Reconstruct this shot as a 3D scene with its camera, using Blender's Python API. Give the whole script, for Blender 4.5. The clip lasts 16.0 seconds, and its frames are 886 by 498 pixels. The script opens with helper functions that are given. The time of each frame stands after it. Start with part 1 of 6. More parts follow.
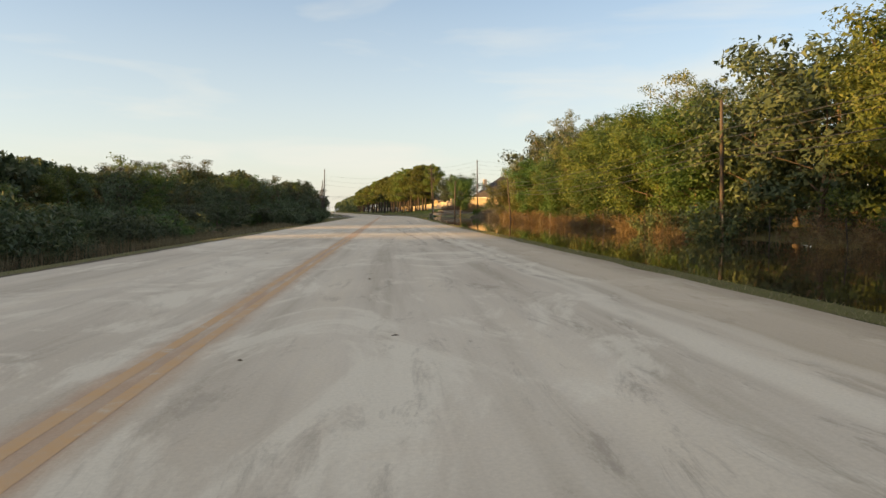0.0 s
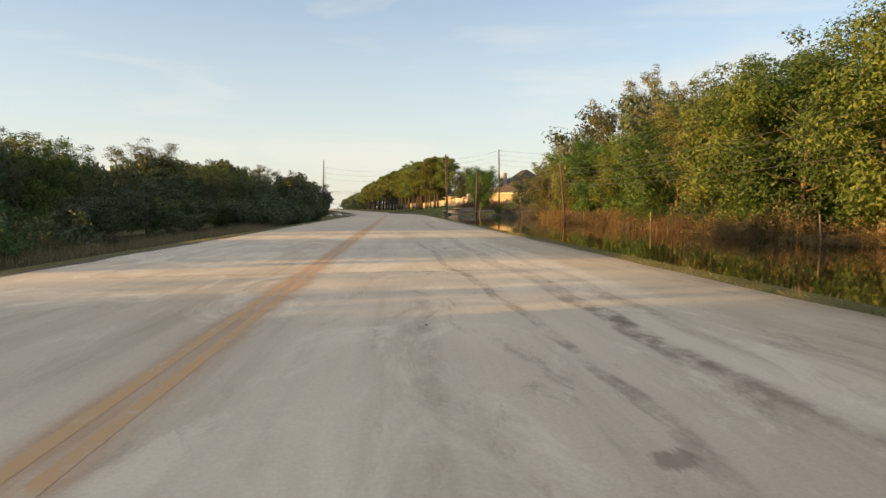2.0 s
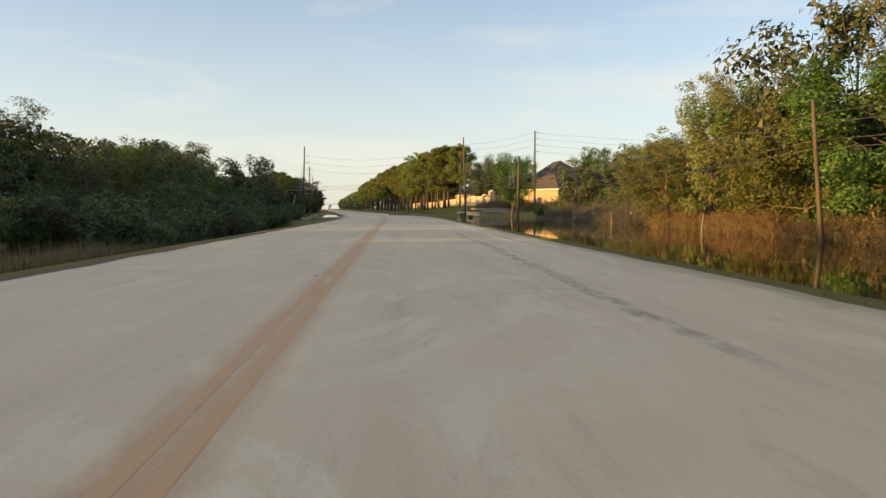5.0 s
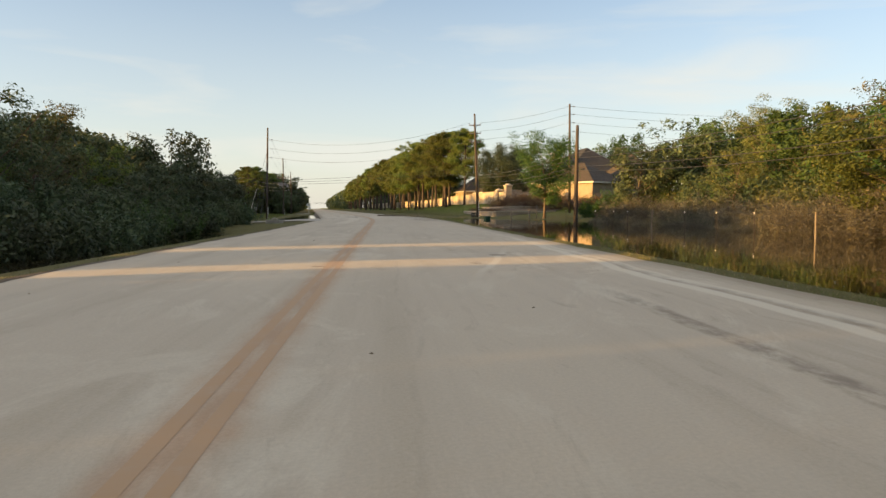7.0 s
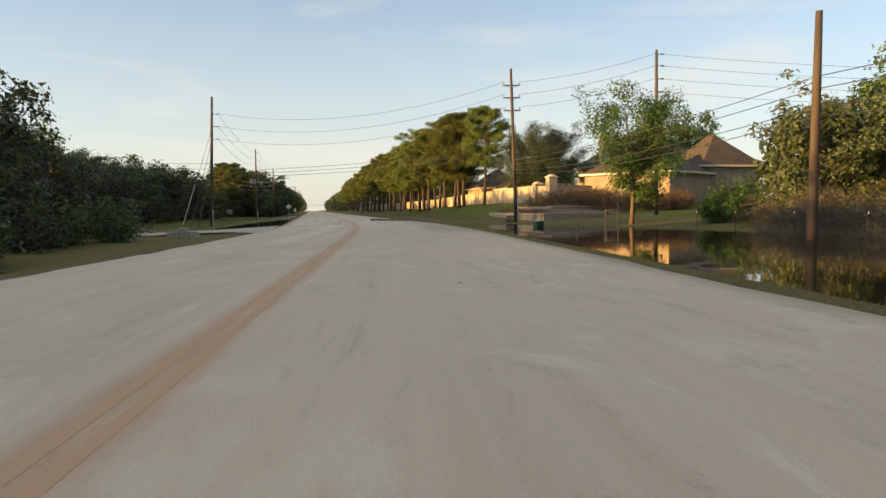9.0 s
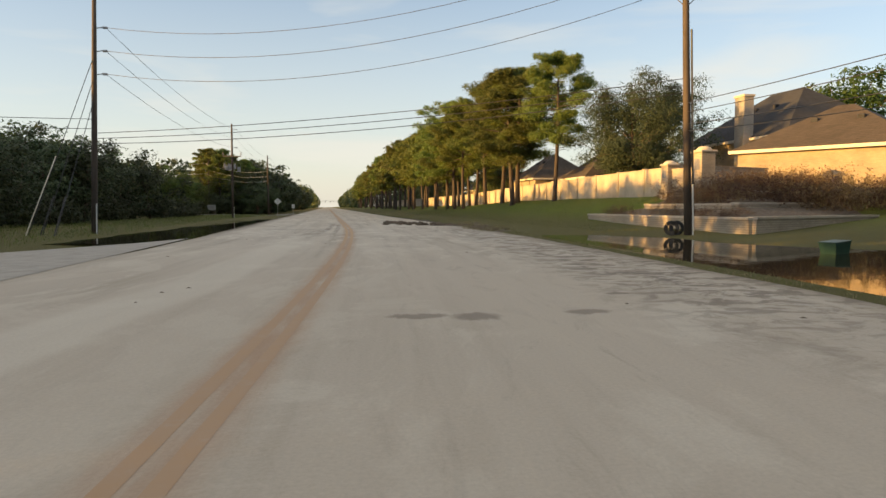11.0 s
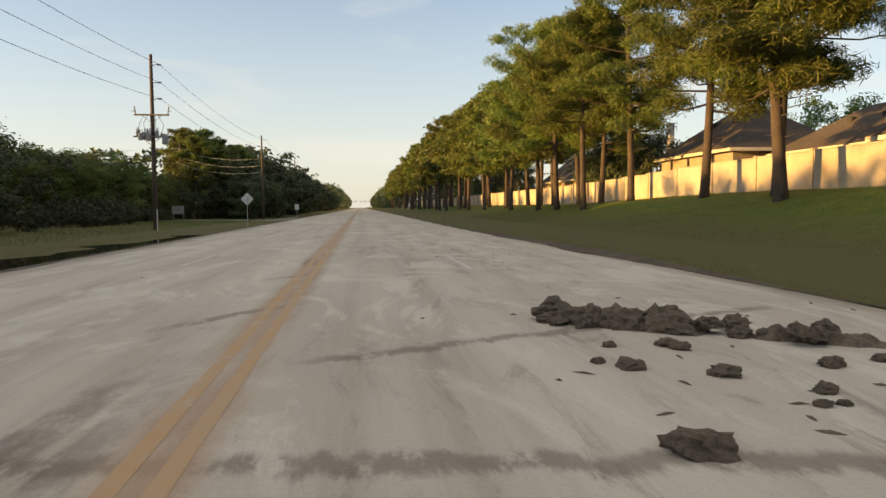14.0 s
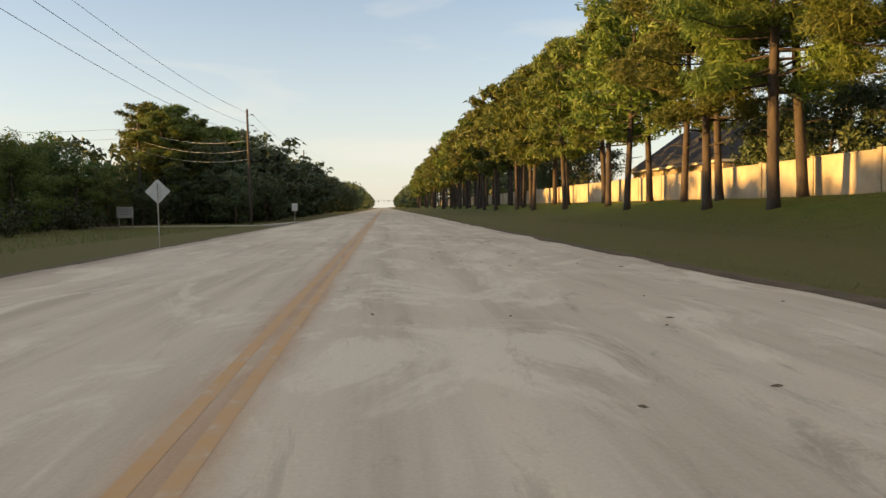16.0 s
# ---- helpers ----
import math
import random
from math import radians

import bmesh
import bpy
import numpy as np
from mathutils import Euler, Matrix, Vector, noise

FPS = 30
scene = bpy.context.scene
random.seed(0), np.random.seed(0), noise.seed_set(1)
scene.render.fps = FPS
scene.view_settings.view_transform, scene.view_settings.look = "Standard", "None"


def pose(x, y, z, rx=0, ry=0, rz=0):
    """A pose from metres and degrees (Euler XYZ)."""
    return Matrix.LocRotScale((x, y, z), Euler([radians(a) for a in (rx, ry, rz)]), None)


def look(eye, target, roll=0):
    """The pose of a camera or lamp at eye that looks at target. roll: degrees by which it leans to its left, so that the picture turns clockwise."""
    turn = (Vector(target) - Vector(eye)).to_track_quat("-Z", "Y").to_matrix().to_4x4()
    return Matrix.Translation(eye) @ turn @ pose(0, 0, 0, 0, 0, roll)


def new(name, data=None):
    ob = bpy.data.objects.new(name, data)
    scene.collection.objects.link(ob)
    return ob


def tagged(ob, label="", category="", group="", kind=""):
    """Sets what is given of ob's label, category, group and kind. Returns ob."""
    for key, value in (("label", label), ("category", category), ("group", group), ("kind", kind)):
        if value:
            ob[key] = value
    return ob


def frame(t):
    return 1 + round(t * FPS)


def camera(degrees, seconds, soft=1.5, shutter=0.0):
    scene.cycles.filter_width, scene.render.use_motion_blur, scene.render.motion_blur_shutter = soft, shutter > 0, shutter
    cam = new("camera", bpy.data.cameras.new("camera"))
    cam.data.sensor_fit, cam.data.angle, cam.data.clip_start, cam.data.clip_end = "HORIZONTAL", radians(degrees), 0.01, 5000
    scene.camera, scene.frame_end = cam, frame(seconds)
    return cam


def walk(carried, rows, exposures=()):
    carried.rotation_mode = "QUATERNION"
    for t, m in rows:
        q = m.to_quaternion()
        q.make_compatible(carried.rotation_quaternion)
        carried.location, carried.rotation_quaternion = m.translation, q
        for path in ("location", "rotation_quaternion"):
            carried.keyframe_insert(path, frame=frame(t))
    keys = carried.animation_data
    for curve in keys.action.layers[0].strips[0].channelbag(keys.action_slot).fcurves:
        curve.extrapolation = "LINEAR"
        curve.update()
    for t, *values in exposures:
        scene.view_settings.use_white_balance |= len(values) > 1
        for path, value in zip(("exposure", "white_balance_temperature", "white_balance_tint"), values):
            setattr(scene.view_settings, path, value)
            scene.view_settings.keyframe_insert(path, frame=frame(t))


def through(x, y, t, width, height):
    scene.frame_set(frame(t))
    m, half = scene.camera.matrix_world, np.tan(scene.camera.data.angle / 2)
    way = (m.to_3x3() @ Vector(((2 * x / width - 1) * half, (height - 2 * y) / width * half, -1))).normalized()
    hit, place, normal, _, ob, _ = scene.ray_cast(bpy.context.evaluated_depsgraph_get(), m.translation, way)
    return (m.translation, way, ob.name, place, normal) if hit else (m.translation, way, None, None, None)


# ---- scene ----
cam = camera(66.0, 16.0)
# seconds, place, yaw to the left, pitch up, roll
ROWS = [
    (0, -16.58, 51.06, 1.308, -10.52, -3.17, -0.17),
    (0.5, -16.02, 56.90, 1.310, -10.46, -3.29, -0.17),
    (1, -15.35, 62.95, 1.297, -10.22, -3.44, -0.10),
    (1.5, -14.73, 69.02, 1.272, -10.02, -3.48, -0.04),
    (2, -14.26, 74.88, 1.301, -9.92, -3.39, -0.02),
    (2.5, -13.70, 81.02, 1.310, -9.86, -3.29, 0.01),
    (3, -13.08, 87.16, 1.316, -9.85, -3.32, 0.16),
    (3.5, -12.40, 93.27, 1.306, -9.78, -3.33, 0.26),
    (4, -11.90, 99.84, 1.306, -9.88, -3.34, 0.25),
    (4.2, -11.70, 102.49, 1.296, -9.92, -3.34, 0.26),
    (6.3, -9.04, 131.61, 1.304, -10.38, -3.39, -0.25),
    (6.5, -8.71, 134.58, 1.305, -10.54, -3.42, -0.21),
    (7, -7.87, 142.00, 1.303, -10.88, -3.44, -0.15),
    (7.5, -7.06, 149.46, 1.274, -11.23, -3.31, -0.20),
    (8, -6.04, 156.60, 1.295, -11.26, -3.25, -0.21),
    (8.2, -5.64, 159.51, 1.307, -11.23, -3.28, -0.30),
    (10.3, -2.07, 193.42, 1.306, -9.95, -3.42, -0.34),
    (10.5, -1.85, 196.68, 1.304, -9.85, -3.49, -0.14),
    (11, -1.22, 204.70, 1.287, -9.60, -3.54, -0.06),
    (11.5, -0.59, 212.44, 1.295, -9.34, -3.59, -0.11),
    (12, -0.12, 220.21, 1.286, -9.08, -3.58, -0.07),
    (12.5, 0.31, 227.77, 1.308, -8.57, -3.53, 0.25),
    (13, 0.78, 235.23, 1.275, -7.94, -3.50, -0.04),
    (13.5, 0.92, 242.56, 1.272, -7.40, -3.53, -0.34),
    (14, 1.09, 250.11, 1.322, -6.82, -3.56, -0.53),
    (14.5, 1.00, 257.60, 1.293, -6.32, -3.57, -0.79),
    (15, 1.11, 265.27, 1.328, -5.56, -3.52, -0.82),
    (15.5, 1.05, 272.78, 1.293, -5.09, -3.60, -1.04),
    (16, 1.12, 280.00, 1.281, -4.87, -3.59, -0.97),
]


def aim(x, y, z, yaw, pitch, roll):
    ahead = pose(0, 0, 0, 90 + pitch, 0, yaw)
    return Matrix.Translation((x, y, z)) @ ahead @ pose(0, 0, 0, 0, 0, roll)


walk(cam, [(t, aim(*row)) for t, *row in ROWS], [(0.0, 0.86, 7100, 10), (8.2, 0.84, 7100, 10), (12.0, 0.84, 7320, 11), (16.0, 0.86, 7350, 11)])

# ---- world and sun ----
SUN_ELEVATION = 7.2
SUN_HEADING = 8.0  # degrees by which the light runs ahead of straight across the road

world = bpy.data.worlds.new("world")
scene.world = world
world.use_nodes = True
wn = world.node_tree.nodes
sky = wn.new("ShaderNodeTexSky")
sky.sky_type = "NISHITA"
sky.sun_disc = False
sky.sun_elevation = radians(SUN_ELEVATION + 5)
sky.sun_rotation = radians(270 - SUN_HEADING)
sky.altitude = 20
sky.air_density = 1.0
sky.dust_density = 0.9
sky.ozone_density = 3.0
wn["Background"].inputs["Strength"].default_value = 0.14
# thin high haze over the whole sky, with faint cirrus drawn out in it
wl = world.node_tree.links
wco, wmap, wnoise, wramp, wmix = (wn.new(k) for k in ("ShaderNodeTexCoord", "ShaderNodeMapping", "ShaderNodeTexNoise", "ShaderNodeValToRGB", "ShaderNodeMix"))
wmap.inputs["Scale"].default_value = (2.2, 2.2, 14)
wnoise.inputs["Scale"].default_value, wnoise.inputs["Detail"].default_value = 1.3, 6
wnoise.inputs["Distortion"].default_value = 0.4
wramp.color_ramp.elements[0].position, wramp.color_ramp.elements[1].position = 0.5, 0.8
wramp.color_ramp.elements[0].color = (0, 0, 0, 1)
wramp.color_ramp.elements[1].color = (0.42, 0.42, 0.42, 1)
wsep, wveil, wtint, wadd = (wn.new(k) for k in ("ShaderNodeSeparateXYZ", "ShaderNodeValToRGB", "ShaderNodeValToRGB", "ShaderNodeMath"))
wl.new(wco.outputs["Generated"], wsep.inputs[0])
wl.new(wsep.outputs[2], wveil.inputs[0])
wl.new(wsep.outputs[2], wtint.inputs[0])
# haze near the horizon, clearer above; unseen warm veil added overhead to warm shade
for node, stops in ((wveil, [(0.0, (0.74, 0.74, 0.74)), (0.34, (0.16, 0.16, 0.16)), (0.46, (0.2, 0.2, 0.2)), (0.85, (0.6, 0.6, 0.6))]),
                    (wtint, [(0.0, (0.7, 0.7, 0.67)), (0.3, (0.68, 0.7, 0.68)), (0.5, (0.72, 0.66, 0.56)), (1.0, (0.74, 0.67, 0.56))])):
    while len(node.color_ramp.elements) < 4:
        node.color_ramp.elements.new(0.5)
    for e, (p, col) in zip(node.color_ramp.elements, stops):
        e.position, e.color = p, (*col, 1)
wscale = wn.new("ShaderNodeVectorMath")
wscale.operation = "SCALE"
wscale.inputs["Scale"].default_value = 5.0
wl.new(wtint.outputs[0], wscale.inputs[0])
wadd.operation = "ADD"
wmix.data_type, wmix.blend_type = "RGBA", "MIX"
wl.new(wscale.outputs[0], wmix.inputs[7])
wl.new(wco.outputs["Generated"], wmap.inputs["Vector"])
wl.new(wmap.outputs[0], wnoise.inputs["Vector"])
wl.new(wnoise.outputs[0], wramp.inputs[0])
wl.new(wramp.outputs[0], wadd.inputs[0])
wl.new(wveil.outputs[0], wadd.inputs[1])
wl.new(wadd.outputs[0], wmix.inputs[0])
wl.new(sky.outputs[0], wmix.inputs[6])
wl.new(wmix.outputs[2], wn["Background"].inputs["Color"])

sun_data = bpy.data.lights.new("sun", "SUN")
sun_data.energy = 7.0
sun_data.angle = radians(0.6)
sun_data.color = (1.0, 0.58, 0.18)
sun = new("sun", sun_data)
he, el = radians(SUN_HEADING), radians(SUN_ELEVATION)
sun.matrix_world = look((0, 0, 0), (math.cos(he) * math.cos(el), math.sin(he) * math.cos(el), -math.sin(el)))

# ---- plan of the road ----
def xc(y):
    """The centre line of the road: two straights and a gentle bend to the left."""
    if y < 205:
        return -2.415 + 0.105 * (y - 205)
    if y < 251:
        return -0.105 * (251 - y) ** 2 / 92
    return 0.0


def lerp(a, b, t):
    return a + (b - a) * t


def smooth(a, b, v):
    t = min(1, max(0, (v - a) / (b - a)))
    return t * t * (3 - 2 * t)


def left_edge(y):
    return lerp(-6.0, -6.9, smooth(215, 255, y))


def right_edge(y):
    return lerp(7.8, 7.15, smooth(250, 300, y))


RIGHT_U = [7.6, 8.1, 9.0, 12.5, 14.5, 17, 19, 21, 23, 30, 60, 400]
RIGHT_Z = [
    (100, [-0.12, 0.03, -0.3, -0.8, -0.8, -0.4, 0.0, 0.15, 0.3, 0.4, 0.5, 0.5]),
    (165, [-0.12, 0.03, -0.3, -0.8, -0.8, -0.6, -0.4, -0.12, 0.1, 0.3, 0.5, 0.5]),
    (190, [-0.12, 0.03, -0.3, -0.8, -0.8, -0.7, -0.6, -0.45, -0.25, 0.3, 0.5, 0.5]),
    (215, [-0.12, 0.03, -0.3, -0.6, -0.5, -0.25, -0.05, 0.05, 0.2, 0.5, 0.8, 1.0]),
    (229, [-0.1, 0.0, -0.25, -0.25, 0.02, 0.12, 0.2, 0.3, 0.4, 0.7, 1.2, 1.5]),
    (239, [-0.12, 0.03, 0.02, 0.04, 0.14, 0.25, 0.4, 0.5, 0.6, 0.9, 1.6, 1.7]),
    (250, [-0.1, 0.0, -0.1, 0.0, 0.25, 0.7, 1.35, 1.9, 2.1, 2.1, 2.1, 2.1]),
    (262, [-0.1, 0.02, 0.03, 0.12, 0.38, 0.95, 1.55, 1.95, 2.1, 2.1, 2.1, 2.1]),
    (285, [-0.1, 0.02, 0.03, 0.12, 0.4, 0.9, 1.55, 1.9, 2.0, 2.0, 2.0, 2.0]),
    (315, [-0.1, 0.02, 0.03, 0.1, 0.3, 0.6, 1.05, 1.4, 1.5, 1.5, 1.5, 1.5]),
]
LEFT_U = [6.0, 7.3, 8.6, 10, 14, 20, 40, 400]
LEFT_Z = [
    (190, [-0.1, -0.12, -0.9, -1.1, -0.8, -0.5, -0.2, 0.0]),
    (203, [-0.1, -0.08, -0.2, -0.26, -0.3, -0.3, -0.2, 0.0]),
    (226, [-0.1, -0.08, -0.14, -0.22, -0.36, -0.4, -0.4, -0.2]),
    (240, [-0.1, -0.42, -0.5, -0.5, -0.2, -0.15, -0.2, -0.2]),
    (256, [-0.12, -0.42, -0.5, -0.45, -0.2, -0.15, -0.2, -0.2]),
    (272, [-0.12, -0.4, -0.45, -0.3, -0.2, -0.18, -0.2, -0.2]),
    (310, [-0.1, -0.2, -0.3, -0.3, -0.28, -0.3, -0.3, -0.2]),
    (350, [-0.1, -0.08, -0.3, -0.5, -0.5, -0.4, -0.2, 0.0]),
    (420, [-0.1, -0.05, -0.2, -0.2, -0.2, -0.1, 0.0, 0.0]),
]


def profile(us, table, u, y):
    for (y0, z0), (y1, z1) in zip(table, table[1:]):
        if y < y1:
            break
    t = smooth(y0, y1, y)
    return lerp(float(np.interp(u, us, z0)), float(np.interp(u, us, z1)), t)


def ground_z(x, y):
    u = x - xc(y)
    if -6.0 <= u <= 7.0:
        return -0.1
    z = profile(RIGHT_U, RIGHT_Z, u, y) if u > 0 else profile(LEFT_U, LEFT_Z, -u, y)
    rough = 0.05 * noise.noise((x * 0.35, y * 0.35, 0.3)) * smooth(7.6, 10, abs(u))
    return z + rough


WATER_Z = -0.05


def shore(y):
    """Offset of the far edge of the flood from the centre line."""
    return 17.6 + 4.0 * smooth(95, 165, y) + 3.4 * smooth(160, 190, y)

# ---- materials ----
def material(name):
    m = bpy.data.materials.new(name)
    m.use_nodes = True
    return m, m.node_tree.nodes, m.node_tree.links, m.node_tree.nodes["Principled BSDF"]


def ramp(nodes, stops):
    r = nodes.new("ShaderNodeValToRGB")
    while len(r.color_ramp.elements) < len(stops):
        r.color_ramp.elements.new(0.5)
    for e, (p, c) in zip(r.color_ramp.elements, stops):
        e.position, e.color = p, (*c, 1)
    return r


def noise_node(nodes, links, vector, scale, detail=4, rough=0.6):
    n = nodes.new("ShaderNodeTexNoise")
    n.inputs["Scale"].default_value, n.inputs["Detail"].default_value = scale, detail
    n.inputs["Roughness"].default_value = rough
    links.new(vector, n.inputs["Vector"])
    return n


def mix(nodes, links, kind, fac, a, b):
    m = nodes.new("ShaderNodeMix")
    m.data_type, m.blend_type = "RGBA", kind
    for sock, v in ((m.inputs[0], fac), (m.inputs[6], a), (m.inputs[7], b)):
        if isinstance(v, (int, float)):
            sock.default_value = v
        elif isinstance(v, tuple):
            sock.default_value = (*v, 1)
        else:
            links.new(v, sock)
    return m.outputs[2]


def math_node(nodes, links, op, a, b=0.0, clamp=False):
    m = nodes.new("ShaderNodeMath")
    m.operation, m.use_clamp = op, clamp
    for sock, v in zip(m.inputs, (a, b)):
        if isinstance(v, (int, float)):
            sock.default_value = v
        else:
            links.new(v, sock)
    return m.outputs[0]


def bump(nodes, links, bsdf, height, strength, distance):
    b = nodes.new("ShaderNodeBump")
    b.inputs["Strength"].default_value, b.inputs["Distance"].default_value = strength, distance
    links.new(height, b.inputs["Height"])
    links.new(b.outputs[0], bsdf.inputs["Normal"])


def surface(name, dark, light, scale=3.0, rough=0.8, fine=40.0, bump_depth=0.01, metal=0.0, stretch=(1, 1, 1)):
    """A plain weathered surface: two scales of noise between two colours."""
    m, n, l, b = material(name)
    co = n.new("ShaderNodeTexCoord")
    mp = n.new("ShaderNodeMapping")
    mp.inputs["Scale"].default_value = stretch
    l.new(co.outputs["Object"], mp.inputs["Vector"])
    big = noise_node(n, l, mp.outputs[0], scale)
    small = noise_node(n, l, mp.outputs[0], fine, 3)
    both = math_node(n, l, "ADD", math_node(n, l, "MULTIPLY", big.outputs[0], 0.65), math_node(n, l, "MULTIPLY", small.outputs[0], 0.35))
    r = ramp(n, [(0.35, dark), (0.65, light)])
    l.new(both, r.inputs[0])
    l.new(r.outputs[0], b.inputs["Base Color"])
    b.inputs["Roughness"].default_value, b.inputs["Metallic"].default_value = rough, metal
    bump(n, l, b, small.outputs[0], 0.6, bump_depth)
    return m


def leaf_material(name, colours, through=0.35, rough=0.55, gold=None):
    """Foliage: each leaf its own shade, each plant its own cast, some light passing through."""
    m, n, l, b = material(name)
    geo, info = n.new("ShaderNodeNewGeometry"), n.new("ShaderNodeObjectInfo")
    r = ramp(n, colours)
    l.new(geo.outputs["Random Per Island"], r.inputs[0])
    hue = n.new("ShaderNodeHueSaturation")
    tint = r.outputs[0]
    if gold:  # some clumps are tinted gold, as if caught by the sun
        # noise patches of gold in the colour stand in for sunlit clumps
        co = n.new("ShaderNodeTexCoord")
        patch = ramp(n, [(0.45, (0, 0, 0)), (0.7, (0.5, 0.5, 0.5))])
        l.new(noise_node(n, l, co.outputs["Object"], 0.55, 3).outputs[0], patch.inputs[0])
        tint = mix(n, l, "MIX", patch.outputs[0], tint, gold)
    l.new(tint, hue.inputs["Color"])
    add = n.new("ShaderNodeMath")
    add.operation = "MULTIPLY_ADD"
    l.new(info.outputs["Random"], add.inputs[0])
    add.inputs[1].default_value, add.inputs[2].default_value = 0.05, 0.475
    l.new(add.outputs[0], hue.inputs["Hue"])
    val = n.new("ShaderNodeMath")
    val.operation = "MULTIPLY_ADD"
    l.new(info.outputs["Random"], val.inputs[0])
    val.inputs[1].default_value, val.inputs[2].default_value = 0.7, 0.62
    l.new(val.outputs[0], hue.inputs["Value"])
    l.new(hue.outputs[0], b.inputs["Base Color"])
    b.inputs["Roughness"].default_value = rough
    b.inputs["Specular IOR Level"].default_value = 0.3
    t = n.new("ShaderNodeBsdfTranslucent")
    l.new(hue.outputs[0], t.inputs["Color"])
    ms = n.new("ShaderNodeMixShader")
    ms.inputs[0].default_value = through
    l.new(b.outputs[0], ms.inputs[1])
    l.new(t.outputs[0], ms.inputs[2])
    l.new(ms.outputs[0], n["Material Output"].inputs["Surface"])
    return m


M = {}
M["leaf_green"] = leaf_material("leaf_green", [(0.0, (0.04, 0.08, 0.022)), (0.5, (0.062, 0.115, 0.03)), (1.0, (0.1, 0.15, 0.04))], 0.4)
M["leaf_yellow"] = leaf_material("leaf_yellow", [(0.0, (0.075, 0.11, 0.025)), (0.5, (0.11, 0.145, 0.032)), (1.0, (0.16, 0.178, 0.045))], 0.4)
M["leaf_dark"] = leaf_material("leaf_dark", [(0.0, (0.04, 0.06, 0.03)), (0.6, (0.066, 0.09, 0.042)), (1.0, (0.105, 0.125, 0.055))], 0.22)
M["leaf_feather"] = leaf_material("leaf_feather", [(0.0, (0.07, 0.088, 0.03)), (0.5, (0.12, 0.135, 0.042)), (1.0, (0.2, 0.19, 0.075))], 0.3)
M["leaf_oak"] = leaf_material("leaf_oak", [(0.0, (0.03, 0.045, 0.024)), (0.6, (0.045, 0.064, 0.034)), (1.0, (0.066, 0.085, 0.046))], 0.15, 0.78)
M["needle"] = leaf_material("needle", [(0.0, (0.064, 0.1, 0.025)), (0.5, (0.11, 0.156, 0.036)), (1.0, (0.182, 0.216, 0.055))], 0.36, gold=(0.19, 0.2, 0.042))
M["leaf_rust"] = leaf_material("leaf_rust", [(0.0, (0.09, 0.058, 0.032)), (0.5, (0.165, 0.108, 0.054)), (1.0, (0.27, 0.185, 0.09))], 0.3)
M["leaf_burgundy"] = leaf_material("leaf_burgundy", [(0.0, (0.09, 0.06, 0.042)), (0.5, (0.17, 0.105, 0.066)), (1.0, (0.25, 0.18, 0.095))], 0.3)
M["leaf_grey"] = leaf_material("leaf_grey", [(0.0, (0.075, 0.071, 0.056)), (0.5, (0.13, 0.122, 0.09)), (1.0, (0.2, 0.185, 0.135))], 0.3)
M["straw"] = leaf_material("straw", [(0.0, (0.11, 0.085, 0.045)), (0.5, (0.2, 0.16, 0.09)), (1.0, (0.3, 0.25, 0.15))], 0.3)
M["grass_blade"] = leaf_material("grass_blade", [(0.0, (0.085, 0.105, 0.028)), (0.6, (0.125, 0.148, 0.038)), (1.0, (0.17, 0.175, 0.06))], 0.3)
M["bark"] = surface("bark", (0.055, 0.04, 0.03), (0.16, 0.115, 0.085), 4, 0.9, 26, 0.03, stretch=(1, 1, 0.25))
M["bark_pine"] = surface("bark_pine", (0.028, 0.022, 0.019), (0.082, 0.06, 0.048), 3, 0.9, 22, 0.04, stretch=(1, 1, 0.3))
M["bark_pale"] = surface("bark_pale", (0.12, 0.1, 0.08), (0.26, 0.22, 0.17), 4, 0.85, 26, 0.02, stretch=(1, 1, 0.3))
M["pole_wood"] = surface("pole_wood", (0.038, 0.029, 0.023), (0.095, 0.072, 0.056), 3, 0.85, 40, 0.01, stretch=(1, 1, 0.12))
M["post_wood"] = surface("post_wood", (0.13, 0.105, 0.085), (0.26, 0.22, 0.18), 4, 0.85, 30, 0.01, stretch=(1, 1, 0.15))
M["post_steel"] = surface("post_steel", (0.035, 0.028, 0.024), (0.09, 0.07, 0.06), 6, 0.8, 40, 0.002)
M["metal"] = surface("metal", (0.38, 0.38, 0.37), (0.55, 0.55, 0.54), 5, 0.45, 60, 0.002, 0.9)
M["sign_back"] = surface("sign_back", (0.5, 0.5, 0.48), (0.66, 0.66, 0.64), 3, 0.5, 50, 0.001, 0.35)
M["porcelain"] = surface("porcelain", (0.18, 0.17, 0.17), (0.3, 0.29, 0.29), 8, 0.25, 40, 0.001)
M["tank_grey"] = surface("tank_grey", (0.2, 0.2, 0.2), (0.3, 0.31, 0.31), 4, 0.5, 40, 0.002)
M["cable"] = surface("cable", (0.02, 0.02, 0.02), (0.05, 0.05, 0.05), 4, 0.5, 40, 0.001)
M["pvc"] = surface("pvc", (0.6, 0.59, 0.55), (0.75, 0.74, 0.7), 4, 0.4, 40, 0.001)
M["paint_yellow_guard"] = surface("paint_yellow_guard", (0.5, 0.46, 0.36), (0.66, 0.62, 0.5), 4, 0.5, 40, 0.001)
M["clod"] = surface("clod", (0.075, 0.058, 0.043), (0.21, 0.165, 0.118), 5, 0.95, 26, 0.06)
M["mud_edge"] = surface("mud_edge", (0.045, 0.034, 0.024), (0.125, 0.095, 0.062), 1.5, 0.9, 14, 0.04)
